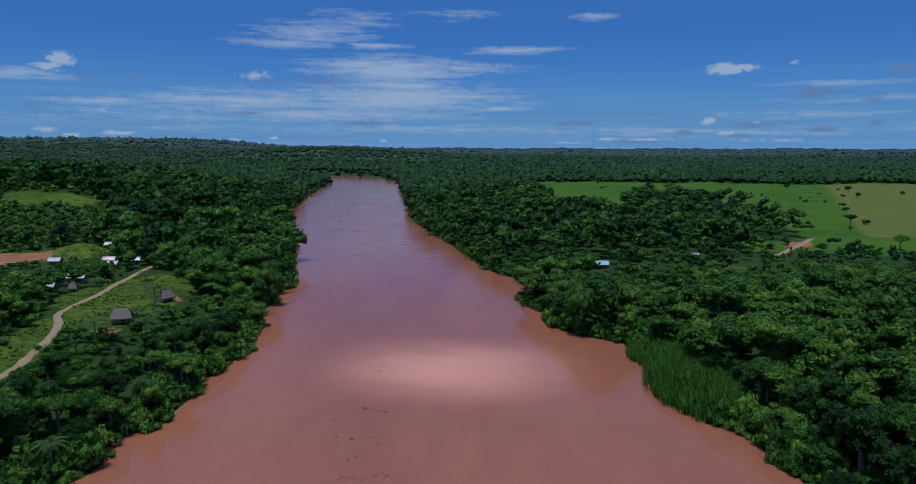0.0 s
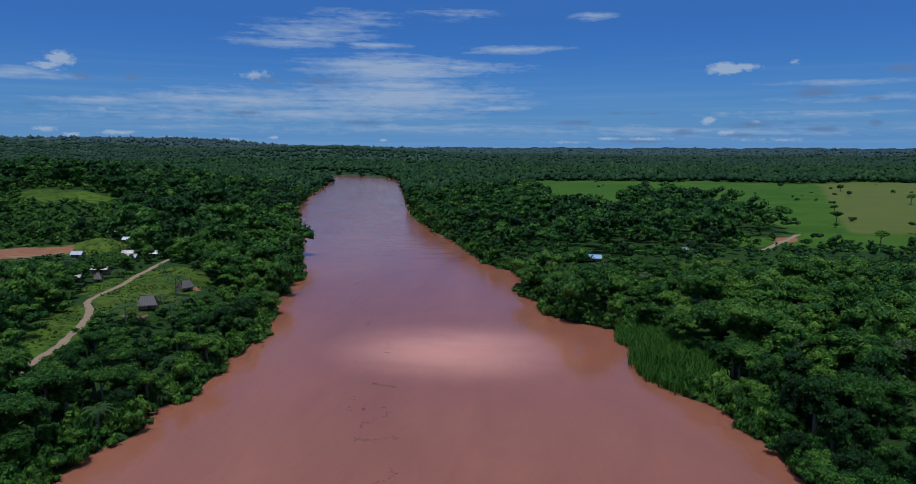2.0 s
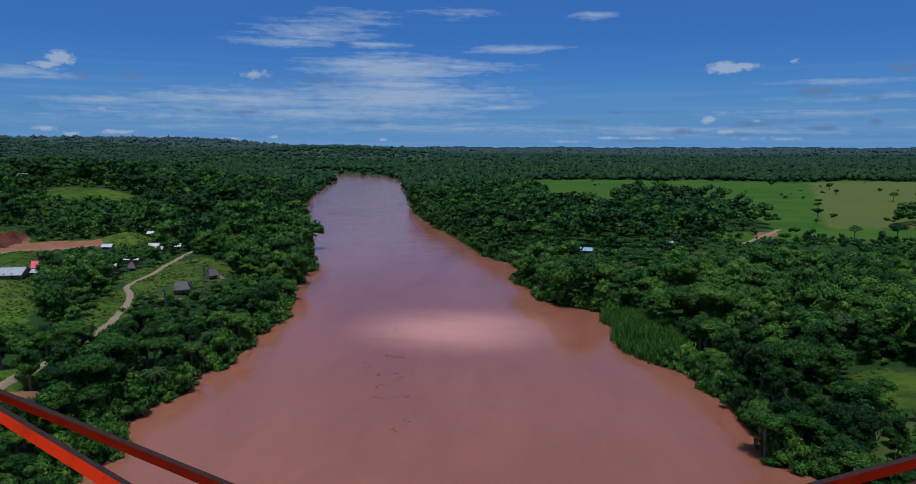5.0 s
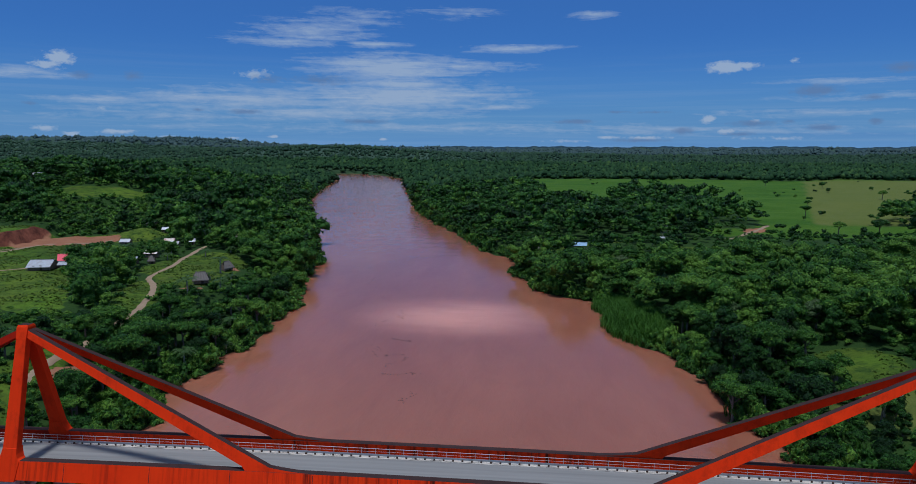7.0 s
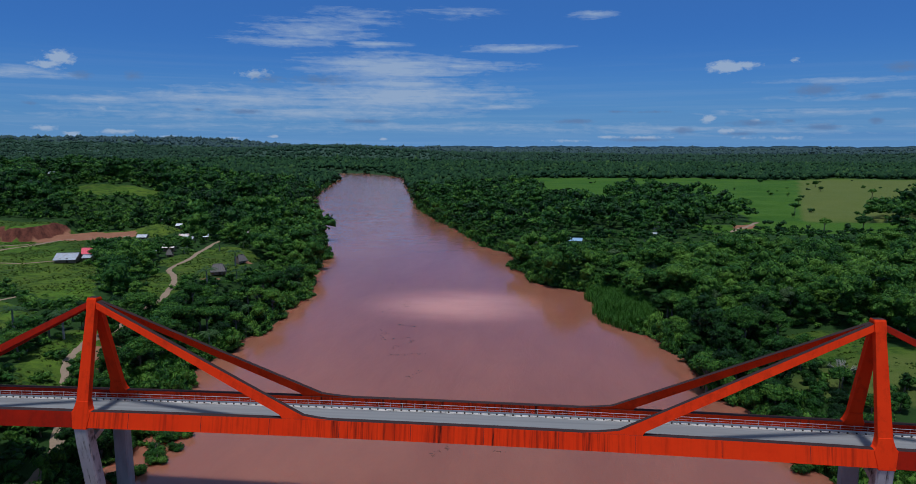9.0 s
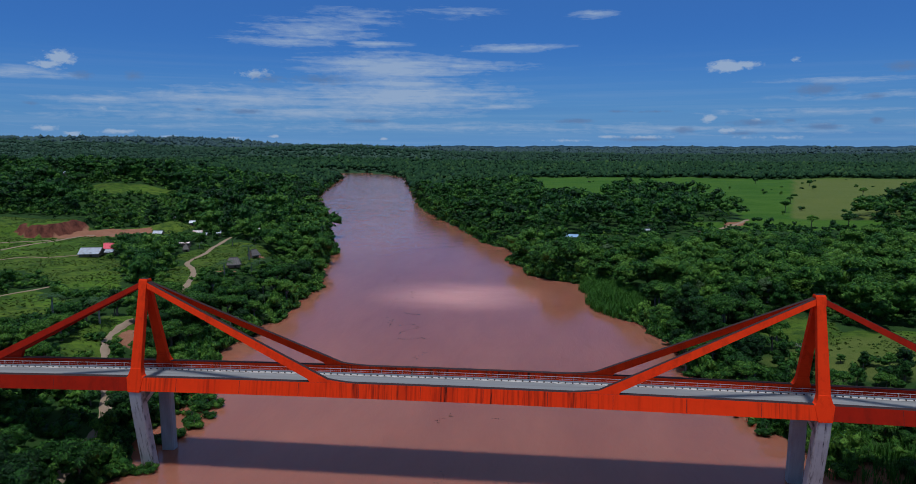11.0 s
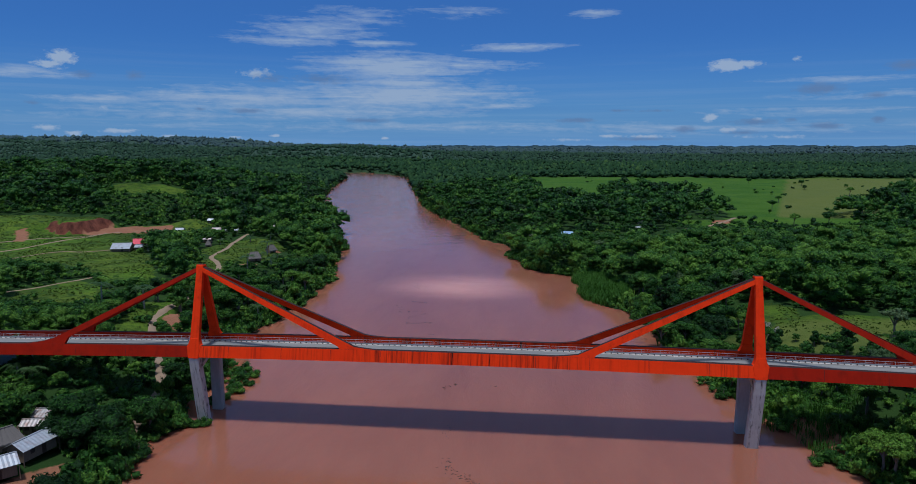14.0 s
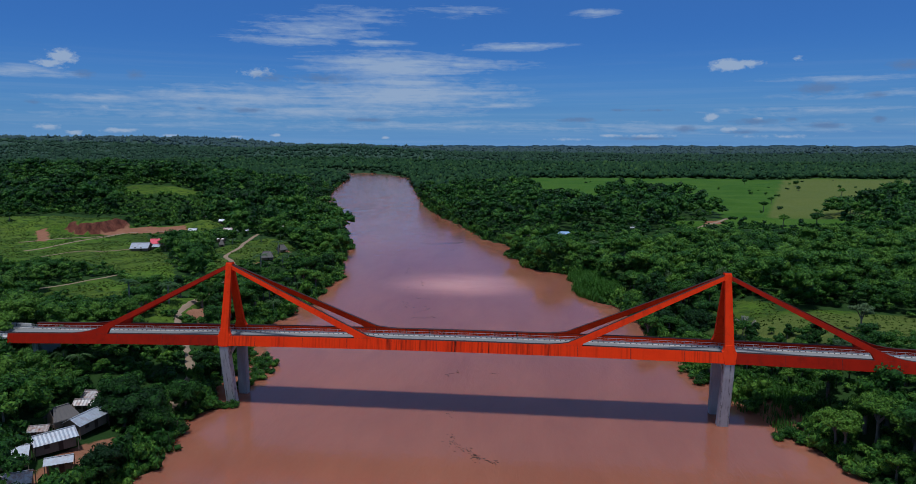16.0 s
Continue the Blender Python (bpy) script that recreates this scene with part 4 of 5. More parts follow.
def forest_density(x, y):
    d = inland(x, y)
    dens = np.where(d > 1.0, 1.0, 0.0)
    dens = dens * (1 - np.clip(1.6 * meadow(x, y), 0, 1)) * (1 - np.clip(bare(x, y), 0, 1)) * (near_track(x, y) > np.where((x < -95) & (y > 135), 3.5, 0.9))
    under = (np.abs(y - YC) < 7.5) & (x > -125) & (x < 135)
    dens = np.where(under, 0.0, dens)
    return dens


def scatter(rng, x0, x1, y0, y1, gap, keep, loose=0.95):
    """Jittered grid points that keep() lets stand."""
    gx, gy = np.meshgrid(np.arange(x0, x1, gap), np.arange(y0, y1, gap))
    gx = gx.ravel() + (rng.rand(gx.size) - 0.5) * gap * loose
    gy = gy.ravel() + (rng.rand(gy.size) - 0.5) * gap * loose
    ok = rng.rand(gx.size) < keep(gx, gy)
    return gx[ok], gy[ok]


HOUSE_SPOTS = [  # x, y, turn, length, width, wall height, roof rise, kind
    (-79.0, -31, 80, 8.0, 4.8, 2.4, 1.2, "tin"), (-83.2, -32.5, 60, 5.5, 4.6, 1.7, 2.2, "thatch"), (-79.2, -40.5, 50, 8, 5, 2.3, 1.2, "tin"), (-83.4, -38.8, 20, 4, 3, 2.1, 0.6, "rust"),
    (-84, -18.5, 5, 7.5, 4.2, 2.4, 0.9, "rust"), (-84.5, -23.5, 10, 4.5, 3, 2.2, 0.8, "board"), (-82, -48.5, 30, 7, 5, 2.4, 1.2, "tin"), (-73.5, -46.5, 30, 5, 3.2, 2.1, 0.7, "tin"), (-76, -55, 30, 6.5, 4.6, 2.3, 1.2, "rust"),
    (-182.5, 158, 14, 9, 8.5, 1.4, 2.2, "tin"), (-181, 170, 30, 6.5, 6.5, 1.8, 2.2, "red"), (-176.5, 162, 10, 4, 4, 1.6, 1.0, "tin"), (-191, 226, 5, 8, 5, 2.2, 1.3, "tin"), (-420, 458, 10, 10, 6, 2.4, 1.4, "tin"),
    (-113, 150, 25, 6.0, 5.0, 1.5, 2.6, "thatch"), (-118, 182, 60, 7.5, 5.2, 1.5, 2.6, "thatch"), (-206, 274, 10, 6.2, 4.2, 2.5, 1.2, "tin"),
    (-160, 196, 5, 10.1, 4.2, 2.5, 1.2, "rust"), (-152, 183, 20, 4.7, 4.2, 1.7, 2.2, "thatch"), (-172, 233, 15, 7.8, 5.1, 2.5, 1.3, "board"), (-163, 222, 0, 7.0, 4.2, 2.5, 1.2, "tin"), (-159, 181, 0, 7.0, 4.2, 2.5, 1.2, "tin"),
    (-162, 236, 20, 5.5, 4.2, 2.5, 1.2, "tin"), (-186, 254, 5, 5.5, 4.2, 2.5, 1.2, "tin"), (-128, 232, 10, 4.7, 3.4, 2.4, 1.0, "tin"), (-149, 260, 5, 6.2, 3.4, 2.4, 1.0, "board"), 
    (34, 276, -8, 9, 5.5, 1.5, 1.3, "blue"), (80, 295, 10, 4, 2.5, 1.8, 0.7, "tin"), 
]


def clear_of_houses(x, y):
    ok = np.ones(np.shape(x), bool)
    for h in HOUSE_SPOTS:
        ok &= np.hypot(x - h[0], y - h[1]) > h[3] * 0.5 + 1.2
        # keep the roofs open towards the river side that the flight looks from
        ok &= ~((np.abs(x - h[0]) < h[3] * 0.45) & (y < h[1]) & (y > h[1] - (7 if h[1] < 100 else 3)))
    return ok


def open_points():
    """Spots of the clearings that lie open towards the river."""
    pts = []
    for name, corners in FIELDS.items():
        if name in ("roadside", "road_bend"):
            continue
        gx, gy = np.meshgrid(np.arange(min(c[0] for c in corners), max(c[0] for c in corners), 9.0), np.arange(min(c[1] for c in corners), max(c[1] for c in corners), 9.0))
        ok = inside(gx.ravel(), gy.ravel(), corners) > 0.6
        pts += list(zip(gx.ravel()[ok], gy.ravel()[ok]))
    pts += [(-106, 60), (-131, 147), (-138, 163), (-141, 181), (-146, 198), (-149, 212), (-191, 226), (-186, 254), (-420, 458), (34, 272), (128, 322), (148, 348)]
    pts += [(118, 66), (104, 72), (92, 86), (140, 62), (200, 345), (180, 360), (220, 350)]
    return pts


def height_limit(x, y):
    """Only young, low growth stands between a clearing and the river."""
    x, y = np.asarray(x, float), np.asarray(y, float)
    best = np.full(x.shape, 99.0)
    for px, py in OPEN:
        ux, uy = 12 - px, -118 - py
        far = math.hypot(ux, uy)
        ux, uy = ux / far, uy / far
        u, v = (x - px) * ux + (y - py) * uy, np.abs((x - px) * uy - (y - py) * ux)
        best = np.where((v < 6) & (u > -2) & (u < 75), np.minimum(best, 0.5 + np.maximum(u, 0) * 42 / far), best)
    return best


OPEN = open_points()
rng = np.random.RandomState(3)


def growth(x, y):
    """How tall the trees stand, place by place: young growth beside the clearings."""
    g = np.ones(np.shape(x))
    for o, k in (((-165, 50, 75, 42, 10), 0.72), ((-104, -13, 30, 13, 0), 0.55), ((-215, 60, 40, 40, 0), 0.6), ((105, 24, 45, 22, 0), 0.55), ((84, 50, 20, 22, 0), 0.55), ((78, 78, 14, 18, 0), 0.7), ((85, 225, 60, 24, 15), 0.6), ((150, 275, 75, 50, 25), 0.5), ((-110, 125, 16, 30, 0), 0.6), ((-106, 168, 16, 40, 0), 0.48), ((-170, 190, 40, 35, 0), 0.75), ((-95, 20, 22, 26, 0), 0.6), ((10, 285, 26, 22, 0), 0.7), ((28, 254, 20, 12, 0), 0.45), ((60, 275, 30, 14, 0), 0.5), ((-250, 200, 90, 60, 0), 0.5)):
        g = np.minimum(g, 1 - (1 - k) * oval(x, y, *o))
    return g


def reeds_zone(x, y):
    return oval(x, y, 41, 146, 11, 27, 12)


def keep_near(x, y):
    return forest_density(x, y) * clear_of_houses(x, y) * in_view(x, y) * (1 - np.clip(1.4 * reeds_zone(x, y), 0, 1)) * 0.9 * (height_limit(x, y) > 1.3)


ax_, ay_ = scatter(rng, -330, 240, -75, 235, 5.2, keep_near)
edge_d = inland(ax_, ay_)
# trees with parts: those along the banks near the bridge
order = np.argsort(np.abs(ay_ - 60) * 0.55 + np.clip(edge_d, 0, 200) * 1.2)
thing_i, stuff_i = order[:300], order[300:]
variants = [tree_variant(40 + i, s, rad, h, LEAF, (0.25, 0.4, 0.55, 0.3, 0.65, 0.7, 0.5, 0.35)[i]) for i, (s, rad, h) in enumerate(SHAPES)]
used = set()
for n, i in enumerate(thing_i):
    d = edge_d[i]
    kinds = (0, 1, 2, 3, 4, 5, 7) if d > 7 else (4, 6, 6, 0, 5)
    if ay_[i] < -9 and ax_[i] < 0:
        kinds = (0, 1, 1, 0, 4)
    v = kinds[rng.randint(len(kinds))]
    s = min((0.7 + 0.5 * rng.rand()) * float(growth(ax_[i], ay_[i])), max(2.6, float(height_limit(ax_[i], ay_[i]))) / SHAPES[v][2])
    m = Matrix.LocRotScale((ax_[i], ay_[i], float(ground(ax_[i], ay_[i]))), Euler((0, 0, rng.rand() * 6.28)), (s, s, s * (0.9 + 0.25 * rng.rand())))
    if v not in used:
        used.add(v)
        variants[v].matrix_basis = m
    else:
        copy_thing(variants[v], Matrix(m))
for v in range(len(SHAPES)):
    if v not in used:
        variants[v].location = (-95, 96, float(ground(-95, 96)))


def stuff_forest(name, xs, ys, rng, leaves, n_lumps, size, protos, scale, leaf, label, tone_base=0.15, tone_span=0.6):
    """Many trees as one mesh, from a few prototypes turned, scaled and toned."""
    kit = []
    for i in range(protos):
        s, rad, h = SHAPES[i % len(SHAPES)]
        r = np.random.RandomState(900 + i)
        nl = max(3, int(n_lumps * (0.6 if s == "bush" else 1)))
        v, f, c, rd = crown_arrays(r, s, rad, h, nl, int(leaves * (rad / 4.6) ** 1.4), size)
        kit.append((v, f, h))
    V, Q, T, TN = [], [], [], []
    base = 0
    for x, y, z, g, top in zip(xs, ys, ground(xs, ys), growth(xs, ys), height_limit(xs, ys)):
        v, f, h = kit[rng.randint(protos)]
        a, s = rng.rand() * 6.283, min(g * scale * (0.62 + 0.68 * rng.rand()), max(top, 2.6) / h)
        c_, s_ = math.cos(a) * s, math.sin(a) * s
        w = np.empty_like(v)
        w[:, 0], w[:, 1], w[:, 2] = v[:, 0] * c_ - v[:, 1] * s_ + x, v[:, 0] * s_ + v[:, 1] * c_ + y, v[:, 2] * s * (0.9 + 0.3 * rng.rand()) + z - 0.3
        V.append(w)
        Q.append(f[0] + base)
        T.append(f[1] + base)
        TN.append(np.full(len(v), tone_base + tone_span * rng.rand() ** 1.1))
        base += len(v)
    me = mesh_of(name, np.concatenate(V), [np.concatenate(Q), np.concatenate(T)], leaf, np.concatenate(TN))
    return tagged(new(name, me), label, "forest", kind="stuff")


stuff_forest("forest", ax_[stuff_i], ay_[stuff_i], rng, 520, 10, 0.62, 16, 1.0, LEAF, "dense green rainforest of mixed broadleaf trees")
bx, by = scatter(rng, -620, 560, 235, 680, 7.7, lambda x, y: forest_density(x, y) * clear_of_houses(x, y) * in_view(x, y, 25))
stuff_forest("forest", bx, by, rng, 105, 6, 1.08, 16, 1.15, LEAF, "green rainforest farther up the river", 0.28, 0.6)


OCTA_V = np.array([(1, 0, 0), (0, 1, 0), (-1, 0, 0), (0, -1, 0), (0, 0, 1), (0, 0, -0.7)], float)
OCTA_F = np.array([(0, 1, 4), (1, 2, 4), (2, 3, 4), (3, 0, 4), (1, 0, 5), (2, 1, 5), (3, 2, 5), (0, 3, 5)])


def clump_woods(name, xs, ys, rng, radius, lift, label, leaf, sides=1, spread=0.8):
    """Far trees: each one a few ragged clumps."""
    n0 = len(xs)
    xs, ys = np.repeat(xs, sides), np.repeat(ys, sides)
    xs = xs + rng.normal(size=len(xs)) * radius * 0.6 * (sides > 1)
    ys = ys + rng.normal(size=len(ys)) * radius * 0.6 * (sides > 1)
    n = len(xs)
    r = radius * (0.45 + 1.1 * rng.rand(n) ** 2)
    jig = 1 + 0.30 * rng.normal(size=(n, 6))
    v = OCTA_V[None] * (r[:, None] * jig)[..., None] * np.array([1, 1, 0.9])
    a = rng.rand(n) * 6.283
    x = v[..., 0] * np.cos(a)[:, None] - v[..., 1] * np.sin(a)[:, None]
    y = v[..., 0] * np.sin(a)[:, None] + v[..., 1] * np.cos(a)[:, None]
    tall = lift * (0.5 + 0.8 * np.repeat(rng.rand(n0), sides) + 0.25 * rng.normal(size=n))
    v = np.stack([x, y, v[..., 2]], -1) + np.stack([xs, ys, ground(xs, ys) + tall], 1)[:, None]
    f = (OCTA_F[None] + (np.arange(n) * 6)[:, None, None]).reshape(-1, 3)
    tone = np.repeat(np.repeat(0.45 - 0.5 * spread + spread * rng.rand(n0) ** 1.5, sides), 6)
    return tagged(new(name, mesh_of(name, v.reshape(-1, 3), f, leaf, tone, smooth=True)), label, "woods", kind="stuff")


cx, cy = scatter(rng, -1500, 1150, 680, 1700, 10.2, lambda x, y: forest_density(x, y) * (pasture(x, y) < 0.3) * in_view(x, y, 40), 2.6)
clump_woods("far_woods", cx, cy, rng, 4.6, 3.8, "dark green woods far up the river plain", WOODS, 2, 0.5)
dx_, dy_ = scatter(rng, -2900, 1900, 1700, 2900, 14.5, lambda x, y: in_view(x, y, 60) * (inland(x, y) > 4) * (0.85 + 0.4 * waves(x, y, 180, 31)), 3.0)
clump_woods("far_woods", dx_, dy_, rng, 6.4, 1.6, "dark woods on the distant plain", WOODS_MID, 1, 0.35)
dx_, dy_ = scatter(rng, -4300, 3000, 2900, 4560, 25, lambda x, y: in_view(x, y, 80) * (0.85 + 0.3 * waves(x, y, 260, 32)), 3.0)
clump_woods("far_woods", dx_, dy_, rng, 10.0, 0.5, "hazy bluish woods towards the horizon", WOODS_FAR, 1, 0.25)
ox, oy = scatter(rng, -190, 200, -170, 60, 7.5, lambda x, y: forest_density(x, y) * clear_of_houses(x, y) * (1 - in_view(x, y)))
stuff_forest("forest", ox, oy, rng, 45, 4, 1.6, 16, 1.05, LEAF, "green rainforest along the lower river")
ox, oy = scatter(rng, -420, 330, -160, 300, 9.5, lambda x, y: forest_density(x, y) * clear_of_houses(x, y) * (1 - in_view(x, y)) * ((x < -190) | (x > 200) | (y > 60)))
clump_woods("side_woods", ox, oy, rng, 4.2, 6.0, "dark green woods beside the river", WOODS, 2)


def undergrowth(name, xs, ys, rng, leaves, lumps, size, label, tall=1.0):
    kit = []
    for i in range(6):
        r = np.random.RandomState(700 + i)
        v, f, c, rd = crown_arrays(r, "bush", 2.0 + 0.8 * r.rand(), 2.4 + 1.6 * r.rand(), lumps, leaves, size)
        kit.append((v, f))
    V, A, B, TN, base = [], [], [], [], 0
    for x, y, z in zip(xs, ys, ground(xs, ys)):
        v, f = kit[rng.randint(6)]
        a, s = rng.rand() * 6.283, 0.7 + 0.6 * rng.rand()
        w = np.stack([(v[:, 0] * math.cos(a) - v[:, 1] * math.sin(a)) * s + x, (v[:, 0] * math.sin(a) + v[:, 1] * math.cos(a)) * s + y, v[:, 2] * s * tall + max(z, 0.0) - 0.5], 1)
        V.append(w), A.append(f[0] + base), B.append(f[1] + base), TN.append(np.full(len(v), 0.25 + 0.55 * rng.rand()))
        base += len(v)
    me = mesh_of(name, np.concatenate(V), [np.concatenate(A), np.concatenate(B)], LEAF, np.concatenate(TN))
    return tagged(new(name, me), label, "shrubs", kind="stuff")


def keep_shrub(x, y):
    d = inland(x, y)
    open_ok = (1 - np.where((x < -60) & (x > -125) & (y < 140), 0.75, 0.99) * np.clip(meadow(x, y), 0, 1)) * (1 - np.clip(bare(x, y), 0, 1)) * (near_track(x, y) > 0.9) * clear_of_houses(x, y)
    open_ok = open_ok * np.clip((height_limit(x, y) - 0.6) / 1.2, 0, 1)
    return open_ok * in_view(x, y, 4) * (d > -0.6) * np.where(d < 9, 1.0, np.where((x < -70) & (x > -150) & (y < 60), 0.8, 0.32)) * (1 - np.clip(1.6 * reeds_zone(x, y), 0, 1)) * ((np.abs(y - YC) > 5.5) | (np.abs(x) > 64))


ux, uy = scatter(rng, -240, 200, -75, 250, 3.4, keep_shrub)
undergrowth("undergrowth", ux, uy, rng, 50, 3, 0.6, "dense green shrubs along the bank and under the trees")
ux, uy = scatter(rng, -130, 110, -75, 250, 3.3, lambda x, y: keep_shrub(x, y) * (inland(x, y) < 7.5) * (inland(x, y) > 0.2) * 0.9)
undergrowth("undergrowth", ux, uy, rng, 110, 5, 0.6, "tall leafy shrubs hanging over the water's edge", 1.6)


def grass_tufts(name, xs, ys, rng, height, label):
    n, k_ = len(xs), 4
    gz = ground(xs, ys)
    a = rng.rand(n, k_) * 6.283
    h = height * (0.4 + 0.9 * rng.rand(n, 1)) * (0.7 + 0.5 * rng.rand(n, k_))
    o = np.stack([xs, ys, gz - 0.05], 1)[:, None] + np.stack([0.3 * rng.normal(size=(n, k_)), 0.3 * rng.normal(size=(n, k_)), np.zeros((n, k_))], -1)
    s = np.stack([-np.sin(a), np.cos(a), 0 * a], -1) * (0.30 + 0.25 * rng.rand(n, k_, 1))
    tip = o + np.stack([np.cos(a) * h * 0.55, np.sin(a) * h * 0.55, h], -1)
    v = np.stack([o - s, o + s, tip], 2).reshape(-1, 3)
    f = np.arange(len(v)).reshape(-1, 3)
    tone = np.repeat(0.4 + 0.5 * rng.rand(n), 3 * k_)
    return tagged(new(name, mesh_of(name, v, f, GRASS, tone)), label, "grass", kind="stuff")


tx, ty = scatter(rng, -330, 190, -60, 300, 1.7, lambda x, y: (meadow(x, y) > 0.45) * (bare(x, y) < 0.5) * (near_track(x, y) > 0.3) * in_view(x, y) * step(waves(x, y, 30, 55), -1.2, 0.8) * (inland(x, y) > 3))
grass_tufts("grass", tx, ty, rng, 0.5, "rank green grass in the clearings")
ux, uy = scatter(rng, -420, 60, 250, 900, 4.6, lambda x, y: (inland(x, y) > -0.5) * (inland(x, y) < 8) * (y < 900))
undergrowth("undergrowth", ux, uy, rng, 30, 2, 1.3, "green shrubs on the far banks", 1.5)
ux, uy = scatter(rng, -400, -120, 250, 380, 5.4, lambda x, y: forest_density(x, y) * in_view(x, y))
undergrowth("undergrowth", ux, uy, rng, 40, 3, 1.1, "green scrub on the hillside", 1.2)
ux, uy = scatter(rng, 80, 560, 330, 950, 15, lambda x, y: (meadow(x, y) > 0.6) * 0.02 + (meadow(x, y) > 0.6) * (y < 360) * 0.25)
undergrowth("undergrowth", ux, uy, rng, 60, 3, 1.0, "scattered bushes in the pasture")


# ---- reeds ----
def reeds(name, xs, ys, rng, height, label):
    V, F, TN, base = [], [], [], 0
    blades = 12
    for x, y, z in zip(xs, ys, ground(xs, ys)):
        a = rng.rand(blades) * 6.283
        h = height * (0.6 + 0.5 * rng.rand(blades))
        lean = 0.25 + 0.5 * rng.rand(blades)
        ox = np.stack([x + 0.5 * rng.normal(size=blades), y + 0.5 * rng.normal(size=blades), np.full(blades, max(z, -0.2) - 0.2)], 1)
        d = np.stack([np.cos(a), np.sin(a), 0 * a], 1)
        s = np.stack([-np.sin(a), np.cos(a), 0 * a], 1) * 0.085
        up = np.array([0, 0, 1.0])
        mid = ox + d * (lean * h * 0.22)[:, None] + up * (h * 0.62)[:, None]
        tip = ox + d * (lean * h * 0.75)[:, None] + up * (h * (1.0 - 0.35 * lean))[:, None]
        v = np.stack([ox - s * 0.6, ox + s * 0.6, mid + s, mid - s, tip], 1).reshape(-1, 3)
        k_ = base + np.arange(blades)[:, None] * 5
        F.append((k_ + np.array([0, 1, 2, 3]), k_ + np.array([3, 2, 4])))
        V.append(v)
        TN.append(np.full(len(v), 0.2 + 0.6 * rng.rand()))
        base += len(v)
    me = mesh_of(name, np.concatenate(V), [np.concatenate([f[0] for f in F]), np.concatenate([f[1] for f in F])], REED, np.concatenate(TN))
    return tagged(new(name, me), label, "reeds", kind="stuff")


rx_, ry_ = scatter(rng, 24, 66, 105, 182, 0.95, lambda x, y: (inland(x, y) > -0.8) * (inland(x, y) < 26) * step(reeds_zone(x, y), 0.1, 0.5))
reeds("reed_bed", rx_, ry_, rng, 3.9, "bright green tall cane growing at the water's edge")
rx_, ry_ = scatter(rng, 66, 92, -6, 30, 1.7, lambda x, y: (inland(x, y) > -2.2) * (waves(x, y, 12, 43) > -0.2) * 0.8)
reeds("reed_bed", rx_, ry_, rng, 3.4, "loose green cane rising from flooded mud")
rx_, ry_ = scatter(rng, 44, 100, 4, 112, 2.0, lambda x, y: (inland(x, y) > -0.5) * (inland(x, y) < 14) * (waves(x, y, 22, 41) > 0.25) * (near_track(x, y) > 1))
reeds("reed_bed", rx_, ry_, rng, 4.2, "patches of tall green cane on the bank")


# ---- single plants ----
def palm(seed, height, fronds=13):
    r = np.random.RandomState(seed)
    root = tagged(new("palm_tree"), "green palm with arching feathered fronds", "palm tree", "palms")
    V, F = [], []
    for i in range(fronds):
        a = 6.283 * i / fronds + 0.3 * r.rand()
        rise, length = 0.1 + 0.9 * r.rand(), 3.0 + 1.2 * r.rand()
        d, s = np.array([math.cos(a), math.sin(a), 0]), np.array([-math.sin(a), math.cos(a), 0])
        for j in range(11):
            t = (j + 0.6) / 11
            p = d * length * t * (1 - 0.15 * t) + np.array([0, 0, length * (rise * t - (0.5 + 0.55 * rise) * t * t)])
            w = 0.58 * math.sin(3.1416 * min(1, 0.12 + 0.9 * t)) + 0.08
            for q in (-1, 1):
                b = len(V)
                V += [p - d * 0.15, p + d * 0.17, p + s * q * w + d * 0.35 * w - np.array([0, 0, 0.42 * w])]
                F.append((b, b + 1, b + 2))
    V = np.array(V) + np.array([0, 0, height])
    part("crown", mesh_of("crown", V, np.array(F), PALM, np.full(len(V), 0.45)), PALM, root)
    bm = bmesh.new()
    last = None
    for z in np.linspace(-0.4, height + 0.1, 7):
        q = 0.22 - 0.07 * z / height
        ring = [bm.verts.new((math.cos(6.283 * i / 7) * q + 0.02 * z * z / height, math.sin(6.283 * i / 7) * q, z)) for i in range(7)]
        if last:
            for i in range(7):
                bm.faces.new((last[i], last[(i + 1) % 7], ring[(i + 1) % 7], ring[i]))
        last = ring
    part("trunk", bm, BARK_PALE, root)
    return root


PALMS = [(-171, 160), (-176, 167), (-150, 192), (-156, 206), (-132, 216), (-104, 147), (-108, 138), (-82, 150), (-106, 160), (-166, 186), (-180, 206), (-90, 62), (-81, 66), (-82, 80), (-100, 72), (-96, -9), (-104, -4), (-110, 8), (-79, 98), (-88, -50), (-92, -38), (-108, 131), (-113, 157), (-116, 172), (-139, 205), (-112, 60), (-90, 100), (-104, 82), (-84, 112), (-128, 62), (95, 258), (70, 262), (-170, 178)]
base_palms = [palm(5, 2.8), palm(6, 4.4)]
for n, (x, y) in enumerate(PALMS):
    s = 0.85 + 0.4 * rng.rand()
    m = Matrix.LocRotScale((x, y, max(0.2, float(ground(x, y)))), Euler((0, 0, rng.rand() * 6.28)), (s, s, s))
    if n < 2:
        base_palms[n].matrix_basis = m
    else:
        copy_thing(base_palms[n % 2], m)

